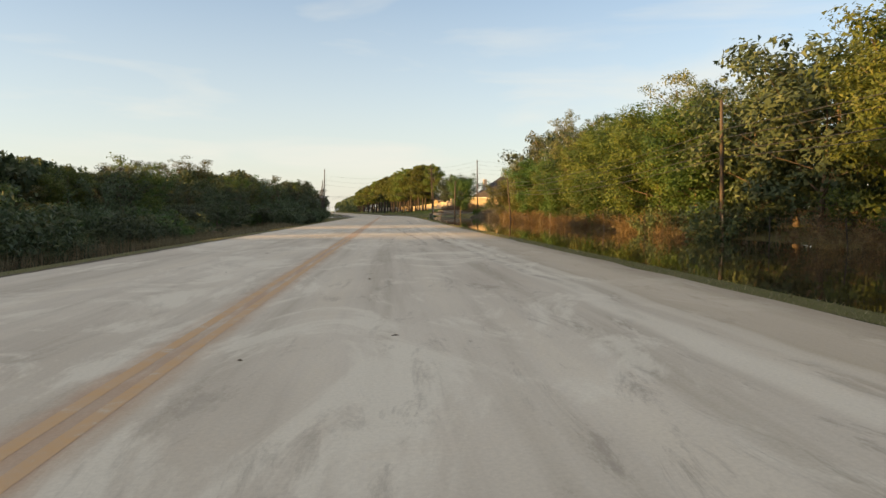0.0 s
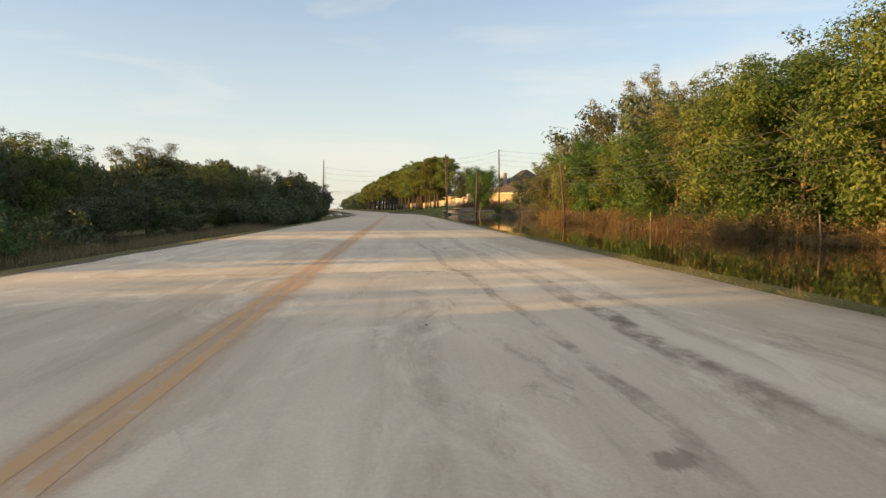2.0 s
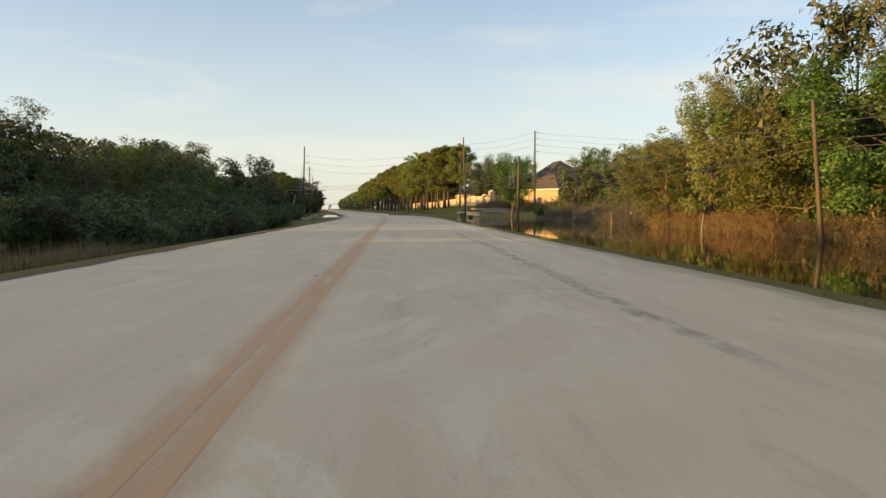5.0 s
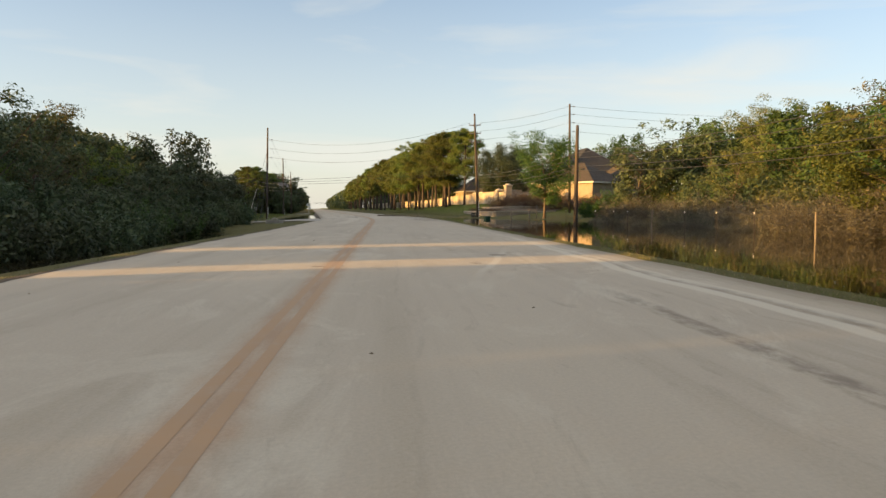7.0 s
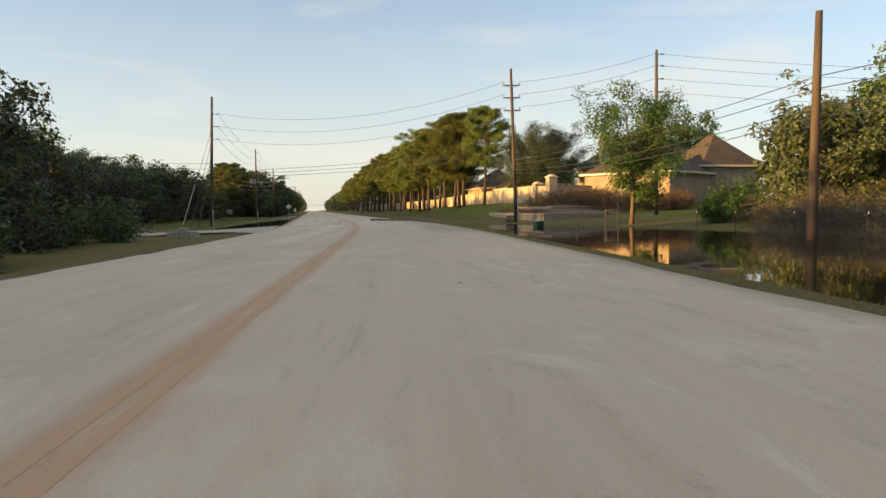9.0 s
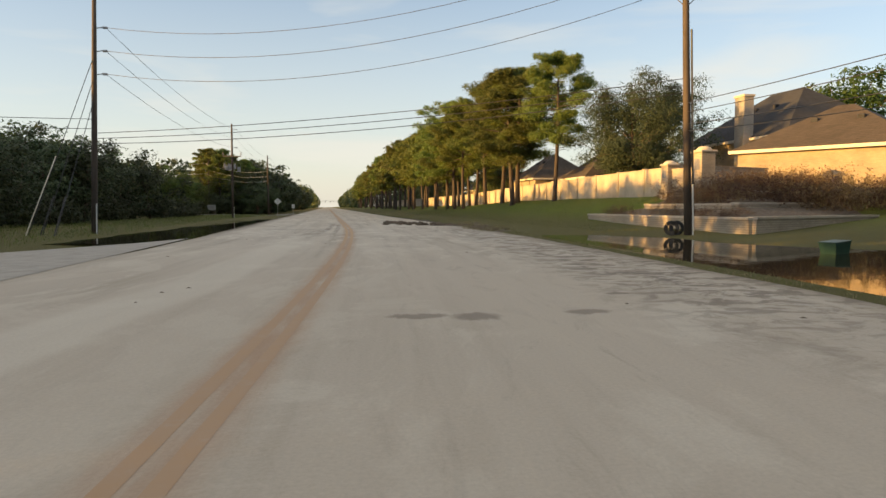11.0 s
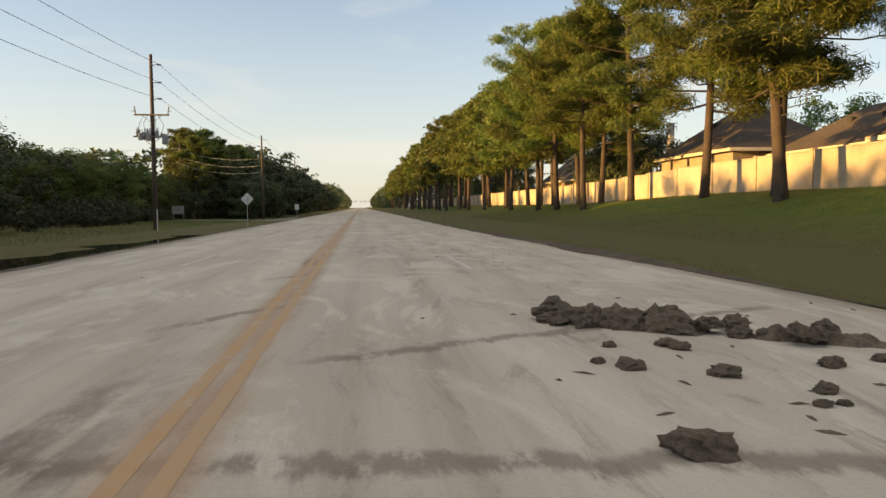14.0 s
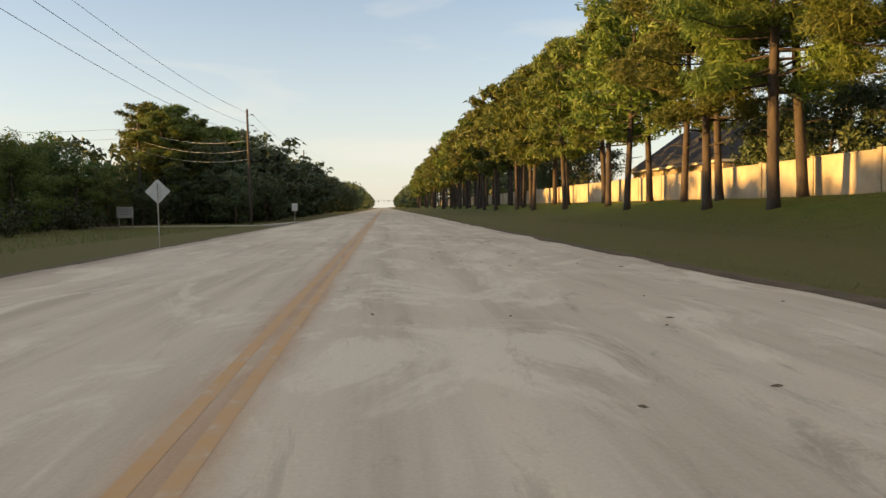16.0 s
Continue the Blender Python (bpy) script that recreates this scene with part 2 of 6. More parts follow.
M["bin_green"] = surface("bin_green", (0.012, 0.05, 0.035), (0.03, 0.085, 0.06), 3, 0.4, 40, 0.002)
M["concrete"] = surface("concrete", (0.3, 0.28, 0.24), (0.44, 0.41, 0.36), 2, 0.85, 30, 0.006)
M["cap_stone"] = surface("cap_stone", (0.42, 0.36, 0.28), (0.58, 0.5, 0.4), 3, 0.8, 30, 0.005)
M["fascia"] = surface("fascia", (0.5, 0.46, 0.4), (0.62, 0.58, 0.51), 2, 0.6, 30, 0.002)
M["glass"] = surface("glass", (0.02, 0.025, 0.03), (0.04, 0.045, 0.05), 1, 0.06, 10, 0.0)
M["board_grey"] = surface("board_grey", (0.25, 0.25, 0.23), (0.36, 0.36, 0.33), 3, 0.6, 30, 0.002)
M["far_steel"] = surface("far_steel", (0.25, 0.25, 0.25), (0.35, 0.35, 0.35), 2, 0.5, 30, 0.002, 0.5)


def masonry(name, brick_a, brick_b, joint, width, height, mortar=0.012, rough=0.85, patches=0.25):
    m, n, l, b = material(name)
    co = n.new("ShaderNodeTexCoord")
    sep = n.new("ShaderNodeSeparateXYZ")
    l.new(co.outputs["Object"], sep.inputs[0])
    com = n.new("ShaderNodeCombineXYZ")
    l.new(math_node(n, l, "ADD", sep.outputs[0], sep.outputs[1]), com.inputs[0])
    l.new(sep.outputs[2], com.inputs[1])
    t = n.new("ShaderNodeTexBrick")
    l.new(com.outputs[0], t.inputs["Vector"])
    t.inputs["Scale"].default_value = 1.0
    t.inputs["Brick Width"].default_value, t.inputs["Row Height"].default_value = width, height
    t.inputs["Mortar Size"].default_value = mortar
    t.inputs["Color1"].default_value, t.inputs["Color2"].default_value = (*brick_a, 1), (*brick_b, 1)
    t.inputs["Mortar"].default_value = (*joint, 1)
    big = noise_node(n, l, co.outputs["Object"], 0.7)
    r = ramp(n, [(0.3, (1 - patches,) * 3), (0.7, (1.1, 1.1, 1.1))])
    l.new(big.outputs[0], r.inputs[0])
    l.new(mix(n, l, "MULTIPLY", 1.0, t.outputs["Color"], r.outputs[0]), b.inputs["Base Color"])
    b.inputs["Roughness"].default_value = rough
    fine = noise_node(n, l, co.outputs["Object"], 35, 3)
    bump(n, l, b, math_node(n, l, "SUBTRACT", math_node(n, l, "MULTIPLY", fine.outputs[0], 0.3), t.outputs["Fac"]), 0.5, 0.012)
    return m


M["wall_panel"] = masonry("wall_panel", (0.48, 0.4, 0.3), (0.46, 0.385, 0.285), (0.42, 0.35, 0.26), 0.4, 0.1, 0.008)
M["wall_post"] = surface("wall_post", (0.34, 0.28, 0.2), (0.46, 0.38, 0.28), 2, 0.85, 30, 0.005)
M["planter_stone"] = masonry("planter_stone", (0.48, 0.4, 0.3), (0.4, 0.33, 0.25), (0.3, 0.25, 0.19), 0.3, 0.1)
M["house_brick"] = masonry("house_brick", (0.33, 0.25, 0.17), (0.38, 0.3, 0.21), (0.33, 0.28, 0.22), 0.23, 0.08)
M["chimney_brick"] = masonry("chimney_brick", (0.34, 0.3, 0.26), (0.4, 0.36, 0.31), (0.36, 0.33, 0.29), 0.23, 0.08)
M["shingle_brown"] = masonry("shingle_brown", (0.085, 0.066, 0.052), (0.064, 0.05, 0.04), (0.045, 0.035, 0.028), 0.32, 0.14, 0.01, 0.9)
M["shingle_dark"] = masonry("shingle_dark", (0.04, 0.041, 0.047), (0.03, 0.031, 0.036), (0.03, 0.028, 0.03), 0.32, 0.14, 0.01, 0.9)


def ground_material():
    m, n, l, b = material("grass_ground")
    co = n.new("ShaderNodeTexCoord")
    big = noise_node(n, l, co.outputs["Object"], 0.12, 5)
    mid = noise_node(n, l, co.outputs["Object"], 1.3, 5, 0.7)
    fine = noise_node(n, l, co.outputs["Object"], 28, 4, 0.7)
    r1 = ramp(n, [(0.3, (0.085, 0.128, 0.018)), (0.7, (0.165, 0.205, 0.032))])
    l.new(mid.outputs[0], r1.inputs[0])
    r2 = ramp(n, [(0.42, (0, 0, 0)), (0.7, (1, 1, 1))])
    l.new(big.outputs[0], r2.inputs[0])
    dry = mix(n, l, "MIX", math_node(n, l, "MULTIPLY", r2.outputs[0], 0.45), r1.outputs[0], (0.15, 0.135, 0.05))
    # silt left by the flood where the ground lies low
    sep = n.new("ShaderNodeSeparateXYZ")
    l.new(co.outputs["Object"], sep.inputs[0])
    low = n.new("ShaderNodeMapRange")
    l.new(math_node(n, l, "ADD", sep.outputs[2], math_node(n, l, "ADD", math_node(n, l, "MULTIPLY", mid.outputs[0], 0.45), math_node(n, l, "MULTIPLY", big.outputs[0], 0.5))), low.inputs[0])
    low.inputs[1].default_value, low.inputs[2].default_value = 1.5, 0.65
    silt = mix(n, l, "MIX", math_node(n, l, "MULTIPLY", low.outputs[0], 0.75), dry, (0.125, 0.104, 0.05))
    r3 = ramp(n, [(0.25, (0.55, 0.55, 0.55)), (0.75, (1.35, 1.35, 1.35))])
    l.new(fine.outputs[0], r3.inputs[0])
    l.new(mix(n, l, "MULTIPLY", 1.0, silt, r3.outputs[0]), b.inputs["Base Color"])
    b.inputs["Roughness"].default_value = 0.9
    b.inputs["Specular IOR Level"].default_value = 0.2
    bump(n, l, b, fine.outputs[0], 0.8, 0.05)
    return m


M["ground"] = ground_material()


def road_material():
    """Pale concrete under dried flood silt, with wheel tracks, damp scuffs and mud prints."""
    m, n, l, b = material("silty_concrete")
    uv = n.new("ShaderNodeUVMap")
    sep = n.new("ShaderNodeSeparateXYZ")
    l.new(uv.outputs[0], sep.inputs[0])
    v = sep.outputs[1]

    def stretched(sx, sy):
        mp = n.new("ShaderNodeMapping")
        mp.inputs["Scale"].default_value = (sx, sy, 1)
        l.new(uv.outputs[0], mp.inputs["Vector"])
        return mp.outputs[0]

    def span(value, a, b0, lo=0.0, hi=1.0, even=False):
        r = n.new("ShaderNodeMapRange")
        r.interpolation_type = "LINEAR" if even else "SMOOTHSTEP"
        r.clamp = not even
        l.new(value, r.inputs[0])
        for k, x in zip((1, 2, 3, 4), (a, b0, lo, hi)):
            r.inputs[k].default_value = x
        return r.outputs[0]

    def times(*values):
        out = values[0]
        for x in values[1:]:
            out = math_node(n, l, "MULTIPLY", out, x)
        return out

    base = noise_node(n, l, stretched(0.3, 0.1), 1.0, 5, 0.6)
    streak = noise_node(n, l, stretched(1.3, 0.05), 1.0, 5, 0.65)
    swirl = noise_node(n, l, stretched(0.5, 0.2), 1.0, 6, 0.7)
    swirl.inputs["Distortion"].default_value = 1.6
    scuff = noise_node(n, l, stretched(2.0, 0.5), 1.0, 6, 0.75)
    scuff.inputs["Distortion"].default_value = 0.8
    blocks = noise_node(n, l, stretched(3.0, 1.3), 1.0, 5, 0.7)
    ripple = noise_node(n, l, stretched(1.5, 2.0), 1.0, 6, 0.75)
    ripple.inputs["Distortion"].default_value = 0.7
    fine = noise_node(n, l, stretched(30, 30), 1.0, 3, 0.7)
    wander = noise_node(n, l, stretched(0.1, 0.14), 1.0, 3, 0.5)
    u = math_node(n, l, "ADD", sep.outputs[0], span(wander.outputs[0], 0.0, 1.0, -0.55, 0.55, True))
    us = math_node(n, l, "ADD", sep.outputs[0], span(blocks.outputs[0], 0.0, 1.0, -0.12, 0.12, True))
    vs = math_node(n, l, "ADD", v, span(scuff.outputs[0], 0.0, 1.0, -0.35, 0.35, True))

    r = ramp(n, [(0.3, (0.44, 0.39, 0.32)), (0.5, (0.51, 0.46, 0.385)), (0.7, (0.57, 0.52, 0.44))])
    l.new(base.outputs[0], r.inputs[0])
    rs = ramp(n, [(0.34, (0.8, 0.785, 0.75)), (0.5, (1, 1, 1)), (0.66, (1.08, 1.075, 1.05))])
    l.new(streak.outputs[0], rs.inputs[0])
    col = mix(n, l, "MULTIPLY", 0.95, r.outputs[0], rs.outputs[0])
    PALE, DARK, BEIGE = (0.64, 0.6, 0.51), (0.14, 0.11, 0.085), (0.39, 0.32, 0.23)
    solid, torn = span(fine.outputs[0], 0.0, 0.1), span(blocks.outputs[0], 0.36, 0.64)
    # pale washed silt in swirls, damp scuffs that thicken towards the right lanes
    col = mix(n, l, "MIX", times(span(swirl.outputs[0], 0.5, 0.62), 0.7), col, PALE)
    col = mix(n, l, "MIX", times(span(scuff.outputs[0], 0.54, 0.68), span(u, -2, 5, 0.4, 0.9), 0.55), col, (0.2, 0.17, 0.135))
    # an even film of beige silt over the low stretch
    col = mix(n, l, "MIX", times(span(v, 96, 118), span(v, 236, 214), span(base.outputs[0], 0.25, 0.6, 0.25, 0.65)), col, (0.455, 0.395, 0.315))
    # tracks along the road: centre at start and end, start, end, half width, softness, colour, strength, torn or solid
    for c0, c1, y0, y1, half, soft, colour, power, how in (
        (7.2, 7.2, 30, 112, 1.1, 0.6, BEIGE, 0.55, solid),
        (5.5, 4.6, 48, 84, 0.12, 0.2, PALE, 0.55, solid),
        (6.2, 5.2, 48, 82, 0.06, 0.16, PALE, 0.4, solid),
        (5.15, 4.3, 62, 84, 0.04, 0.14, DARK, 0.45, torn),
        (4.35, 4.25, 79, 110, 0.14, 0.1, DARK, 0.8, torn),
        (5.0, 5.3, 82, 101, 0.07, 0.07, DARK, 0.6, torn),
        (3.5, 2.7, 77, 102, 0.05, 0.06, DARK, 0.6, torn),
        (2.0, 2.1, 77, 86, 0.04, 0.14, DARK, 0.25, torn),
        (4.8, 4.8, 84, 114, 0.7, 0.7, PALE, 0.45, torn),
        (4.4, 4.7, 118, 152, 0.1, 0.1, DARK, 0.6, torn),
        (6.1, 6.6, 138, 168, 0.1, 0.1, PALE, 0.75, solid),
        (6.7, 6.9, 146, 172, 0.08, 0.1, PALE, 0.6, solid),
        (6.4, 6.75, 138, 162, 0.08, 0.1, DARK, 0.4, torn),
        (3.2, 4.9, 155, 162.5, 0.04, 0.12, PALE, 0.6, solid),
        (1.42, 1.42, 125, 240, 0.01, 0.04, DARK, 0.12, torn),
        (-2.6, -1.8, 200, 232, 0.4, 0.3, PALE, 0.4, solid),
        (-1.35, -0.75, 240, 256, 0.13, 0.07, DARK, 0.75, torn),
        (-0.75, -0.4, 238, 255, 0.1, 0.07, DARK, 0.65, torn),
        (-2.0, -1.2, 234, 246, 0.3, 0.2, DARK, 0.35, torn),
    ):
        at = span(v, y0, y1, c0, c1, True)
        off = math_node(n, l, "ABSOLUTE", math_node(n, l, "SUBTRACT", us if y0 > 230 else u, at))
        mask = times(span(off, half + soft, half), span(v, y0 - 2, y0 + 3), span(v, y1 + 2, y1 - 3), how, power)
        col = mix(n, l, "MIX", mask, col, colour)
    # rippled mud along the right side near the entrance
    mask = times(span(u, 3.6, 5.6), span(v, 206, 216), span(v, 250, 240), span(ripple.outputs[0], 0.46, 0.58), 0.88)
    col = mix(n, l, "MIX", mask, col, (0.17, 0.14, 0.11))
    # seams and mud lines across the road: u from, to, y there, half width, strength
    for u0, u1, y0, y1, half, power in (
        (0.6, 6.4, 256.0, 258.4, 0.04, 0.6), (-1.6, 5.2, 253.9, 253.1, 0.05, 0.6), (-0.4, 1.3, 246.9, 246.3, 0.1, 0.6), (-2.6, -0.5, 245.4, 246.2, 0.08, 0.6),
        (-5.5, -1.4, 244.4, 245.2, 0.09, 0.5), (-1.1, 0.2, 258.0, 259.6, 0.1, 0.6), (-0.6, 0.2, 263.0, 264.0, 0.1, 0.5), (-4.5, 4.8, 88.6, 89.0, 0.05, 0.3),
        (-0.8, 6.0, 97.0, 97.6, 0.05, 0.2), (2.5, 6.5, 104.0, 105.0, 0.06, 0.4),
    ):
        off = math_node(n, l, "ABSOLUTE", math_node(n, l, "SUBTRACT", vs, span(sep.outputs[0], u0, u1, y0, y1, True)))
        mask = times(span(off, half + 0.16, half), span(us, u0 - 0.3, u0 + 0.4), span(us, u1 + 0.3, u1 - 0.4), span(blocks.outputs[0], 0.36, 0.5), power)
        col = mix(n, l, "MIX", mask, col, DARK)
    # damp spots and filled holes: u, y, half axes
    for u0, y0, a, c in (
        (2.2, 212.5, 0.3, 0.26), (1.5, 212.6, 0.36, 0.18), (3.62, 212.7, 0.3, 0.2), (4.61, 214.3, 0.2, 0.14), (4.33, 160.4, 0.26, 0.34), (3.32, 157.8, 0.14, 0.14),
        (-0.33, 157.5, 0.16, 0.12), (0.12, 157.5, 0.14, 0.12), (2.77, 76.9, 0.2, 0.1), (3.28, 78.1, 0.15, 0.14), (4.86, 241.3, 0.5, 0.25), (4.04, 244.3, 0.25, 0.2), (-0.15, 267.0, 0.16, 1.6),
    ):
        du = times(math_node(n, l, "SUBTRACT", us, u0), 1 / a)
        dv = times(math_node(n, l, "SUBTRACT", vs, y0), 1 / c)
        off = math_node(n, l, "ADD", times(du, du), times(dv, dv))
        col = mix(n, l, "MIX", times(span(off, 1.5, 0.4), 0.6), col, DARK)
    # rust-coloured mud along the centre line
    across = math_node(n, l, "ABSOLUTE", us)
    wear = noise_node(n, l, stretched(3, 0.4), 1.0, 5)
    col = mix(n, l, "MIX", times(span(across, 0.42, 0.12), span(wear.outputs[0], 0.25, 0.65, 0.25, 0.85)), col, (0.4, 0.26, 0.165))
    # damp mud along both edges
    side = math_node(n, l, "ADD", math_node(n, l, "ABSOLUTE", math_node(n, l, "SUBTRACT", sep.outputs[0], 0.6)), times(scuff.outputs[0], 1.2))
    col = mix(n, l, "MIX", times(span(side, 6.9, 7.9), 0.6), col, (0.2, 0.16, 0.11))
    rf = ramp(n, [(0.25, (0.9, 0.9, 0.9)), (0.75, (1.08, 1.08, 1.08))])
    l.new(fine.outputs[0], rf.inputs[0])
    l.new(mix(n, l, "MULTIPLY", 1.0, col, rf.outputs[0]), b.inputs["Base Color"])
    b.inputs["Roughness"].default_value = 0.8
    b.inputs["Specular IOR Level"].default_value = 0.3
    bump(n, l, b, math_node(n, l, "ADD", fine.outputs[0], times(scuff.outputs[0], 1.5)), 0.3, 0.01)
    return m


M["road"] = road_material()


def line_material():
    m, n, l, b = material("worn_yellow_paint")
    co = n.new("ShaderNodeTexCoord")
    w = noise_node(n, l, co.outputs["Object"], 2.6, 6, 0.75)
    r = ramp(n, [(0.32, (0.47, 0.4, 0.31)), (0.43, (0.46, 0.31, 0.18)), (0.68, (0.5, 0.295, 0.12))])
    l.new(w.outputs[0], r.inputs[0])
    # mud tracked over the paint along the middle of the flooded stretch
    sep = n.new("ShaderNodeSeparateXYZ")
    l.new(co.outputs["Object"], sep.inputs[0])
    masks = []
    for a, c in ((82, 92), (240, 222)):
        q = n.new("ShaderNodeMapRange")
        q.interpolation_type = "SMOOTHSTEP"
        l.new(math_node(n, l, "ADD", sep.outputs[1], math_node(n, l, "MULTIPLY", w.outputs[0], 14.0)), q.inputs[0])
        q.inputs[1].default_value, q.inputs[2].default_value = a + 7, c + 7
        masks.append(q.outputs[0])
    fac = math_node(n, l, "MULTIPLY", math_node(n, l, "MULTIPLY", masks[0], masks[1]), 0.72)
    l.new(mix(n, l, "MIX", fac, r.outputs[0], (0.4, 0.265, 0.165)), b.inputs["Base Color"])
    b.inputs["Roughness"].default_value = 0.7
    return m


M["yellow_line"] = line_material()
M["white_line"] = surface("white_line", (0.5, 0.46, 0.39), (0.68, 0.65, 0.58), 2.5, 0.7, 30, 0.002)


def water_material():
    m, n, l, b = material("still_brown_water")
    co = n.new("ShaderNodeTexCoord")
    w = noise_node(n, l, co.outputs["Object"], 1.1, 3, 0.5)
    b.inputs["Base Color"].default_value = (0.028, 0.022, 0.012, 1)
    b.inputs["Roughness"].default_value = 0.03
    b.inputs["IOR"].default_value = 1.33
    bump(n, l, b, w.outputs[0], 0.12, 0.02)
    return m


M["water"] = water_material()

# ---- mesh helpers ----
def mesh_of(name, verts, faces, mat, smooth_shade=False):
    me = bpy.data.meshes.new(name)
    me.from_pydata([tuple(v) for v in verts], [], [tuple(f) for f in faces])
    me.materials.append(mat)
    if smooth_shade:
        me.polygons.foreach_set("use_smooth", [True] * len(me.polygons))
    me.update()
    return me


def tris_mesh(name, verts, mat):
    """A mesh of loose triangles from an array of n x 3 x 3 corners."""
    n = len(verts)
    me = bpy.data.meshes.new(name)
    me.vertices.add(n * 3)
    me.vertices.foreach_set("co", np.asarray(verts, np.float32).ravel())
    me.loops.add(n * 3)
    me.loops.foreach_set("vertex_index", np.arange(n * 3, dtype=np.int32))
    me.polygons.add(n)
    me.polygons.foreach_set("loop_start", np.arange(0, n * 3, 3, dtype=np.int32))
    me.materials.append(mat)
    me.update(calc_edges=True)
    return me


def part(name, data, parent, label="", m=None):
    ob = new(name, data)
    ob.parent = parent
    if m is not None:
        ob.matrix_basis = m
    return tagged(ob, label)


class Shape:
    """Gathers boxes, tubes and other solids into one mesh."""

    def __init__(self):
        self.v, self.f = [], []

    def add(self, verts, faces):
        k = len(self.v)
        self.v += [tuple(p) for p in verts]
        self.f += [tuple(i + k for i in f) for f in faces]
        return self

    def box(self, x0, y0, z0, x1, y1, z1, bevel=0.0):
        if bevel <= 0:
            v = [(x, y, z) for z in (z0, z1) for y in (y0, y1) for x in (x0, x1)]
            return self.add(v, [(0, 2, 3, 1), (4, 5, 7, 6), (0, 1, 5, 4), (2, 6, 7, 3), (0, 4, 6, 2), (1, 3, 7, 5)])
        b = min(bevel, (x1 - x0) / 3, (y1 - y0) / 3, (z1 - z0) / 3)
        rings = []
        for z, i in ((z0, b), (z0 + b, 0), (z1 - b, 0), (z1, b)):
            c = b if i == 0 else b
            a0, a1, c0, c1 = x0 + i, x1 - i, y0 + i, y1 - i
            rings.append([(a0 + c, c0, z), (a1 - c, c0, z), (a1, c0 + c, z), (a1, c1 - c, z), (a1 - c, c1, z), (a0 + c, c1, z), (a0, c1 - c, z), (a0, c0 + c, z)])
        v = [p for r in rings for p in r]
        f = [tuple(range(7, -1, -1)), tuple(range(24, 32))]
        for k in range(3):
            for i in range(8):
                j = (i + 1) % 8
                f.append((k * 8 + i, k * 8 + j, k * 8 + 8 + j, k * 8 + 8 + i))
        return self.add(v, f)

    def tube(self, points, radii, sides=8, cap=True):
        pts = [Vector(p) for p in points]
        v, f = [], []
        for i, p in enumerate(pts):
            d = (pts[min(i + 1, len(pts) - 1)] - pts[max(i - 1, 0)]).normalized()
            side = d.cross(Vector((0, 0, 1)) if abs(d.z) < 0.9 else Vector((1, 0, 0))).normalized()
            up = side.cross(d)
            for k in range(sides):
                a = 2 * math.pi * k / sides
                v.append(p + radii[i] * (math.cos(a) * side + math.sin(a) * up))
        for i in range(len(pts) - 1):
            for k in range(sides):
                j = (k + 1) % sides
                f.append((i * sides + k, i * sides + j, (i + 1) * sides + j, (i + 1) * sides + k))
        if cap:
            f += [tuple(range(sides - 1, -1, -1)), tuple(range((len(pts) - 1) * sides, len(pts) * sides))]
        return self.add(v, f)

    def mesh(self, name, mat, smooth_shade=False):
        return mesh_of(name, self.v, self.f, mat, smooth_shade)


def empty(name, m, label, category, group="", kind=""):
    return tagged(place(new(name), m), label, category, group, kind)


def place(ob, m):
    ob.matrix_basis = m
    return ob


def unit(v):
    return v / np.maximum(np.linalg.norm(v, axis=-1, keepdims=True), 1e-6)


def leaf_tris(rng, centres, along, length, width):
    """Small pointed leaves at the centres, pointing along the given ways."""
    n = len(centres)
    along = unit(along)
    side = unit(np.cross(along, rng.normal(size=(n, 3))))
    a, b = along * length[:, None] / 2, side * width[:, None] / 2
    return np.stack([centres - a * 0.7 + b, centres - a * 0.7 - b, centres + a * 1.3], 1)


def facing_tris(rng, centres, out, length, width, loose=0.45):
    """Small pointed leaves whose flat sides look outwards from their clump."""
    n = len(centres)
    flat = unit(unit(out) + loose * rng.normal(size=(n, 3)) + np.array([0, 0, 0.25]))
    along = unit(np.cross(flat, rng.normal(size=(n, 3))))
    side = np.cross(flat, along)
    a, b = along * length[:, None] / 2, side * width[:, None] / 2
    return np.stack([centres - a * 0.7 + b, centres - a * 0.7 - b, centres + a * 1.3], 1)


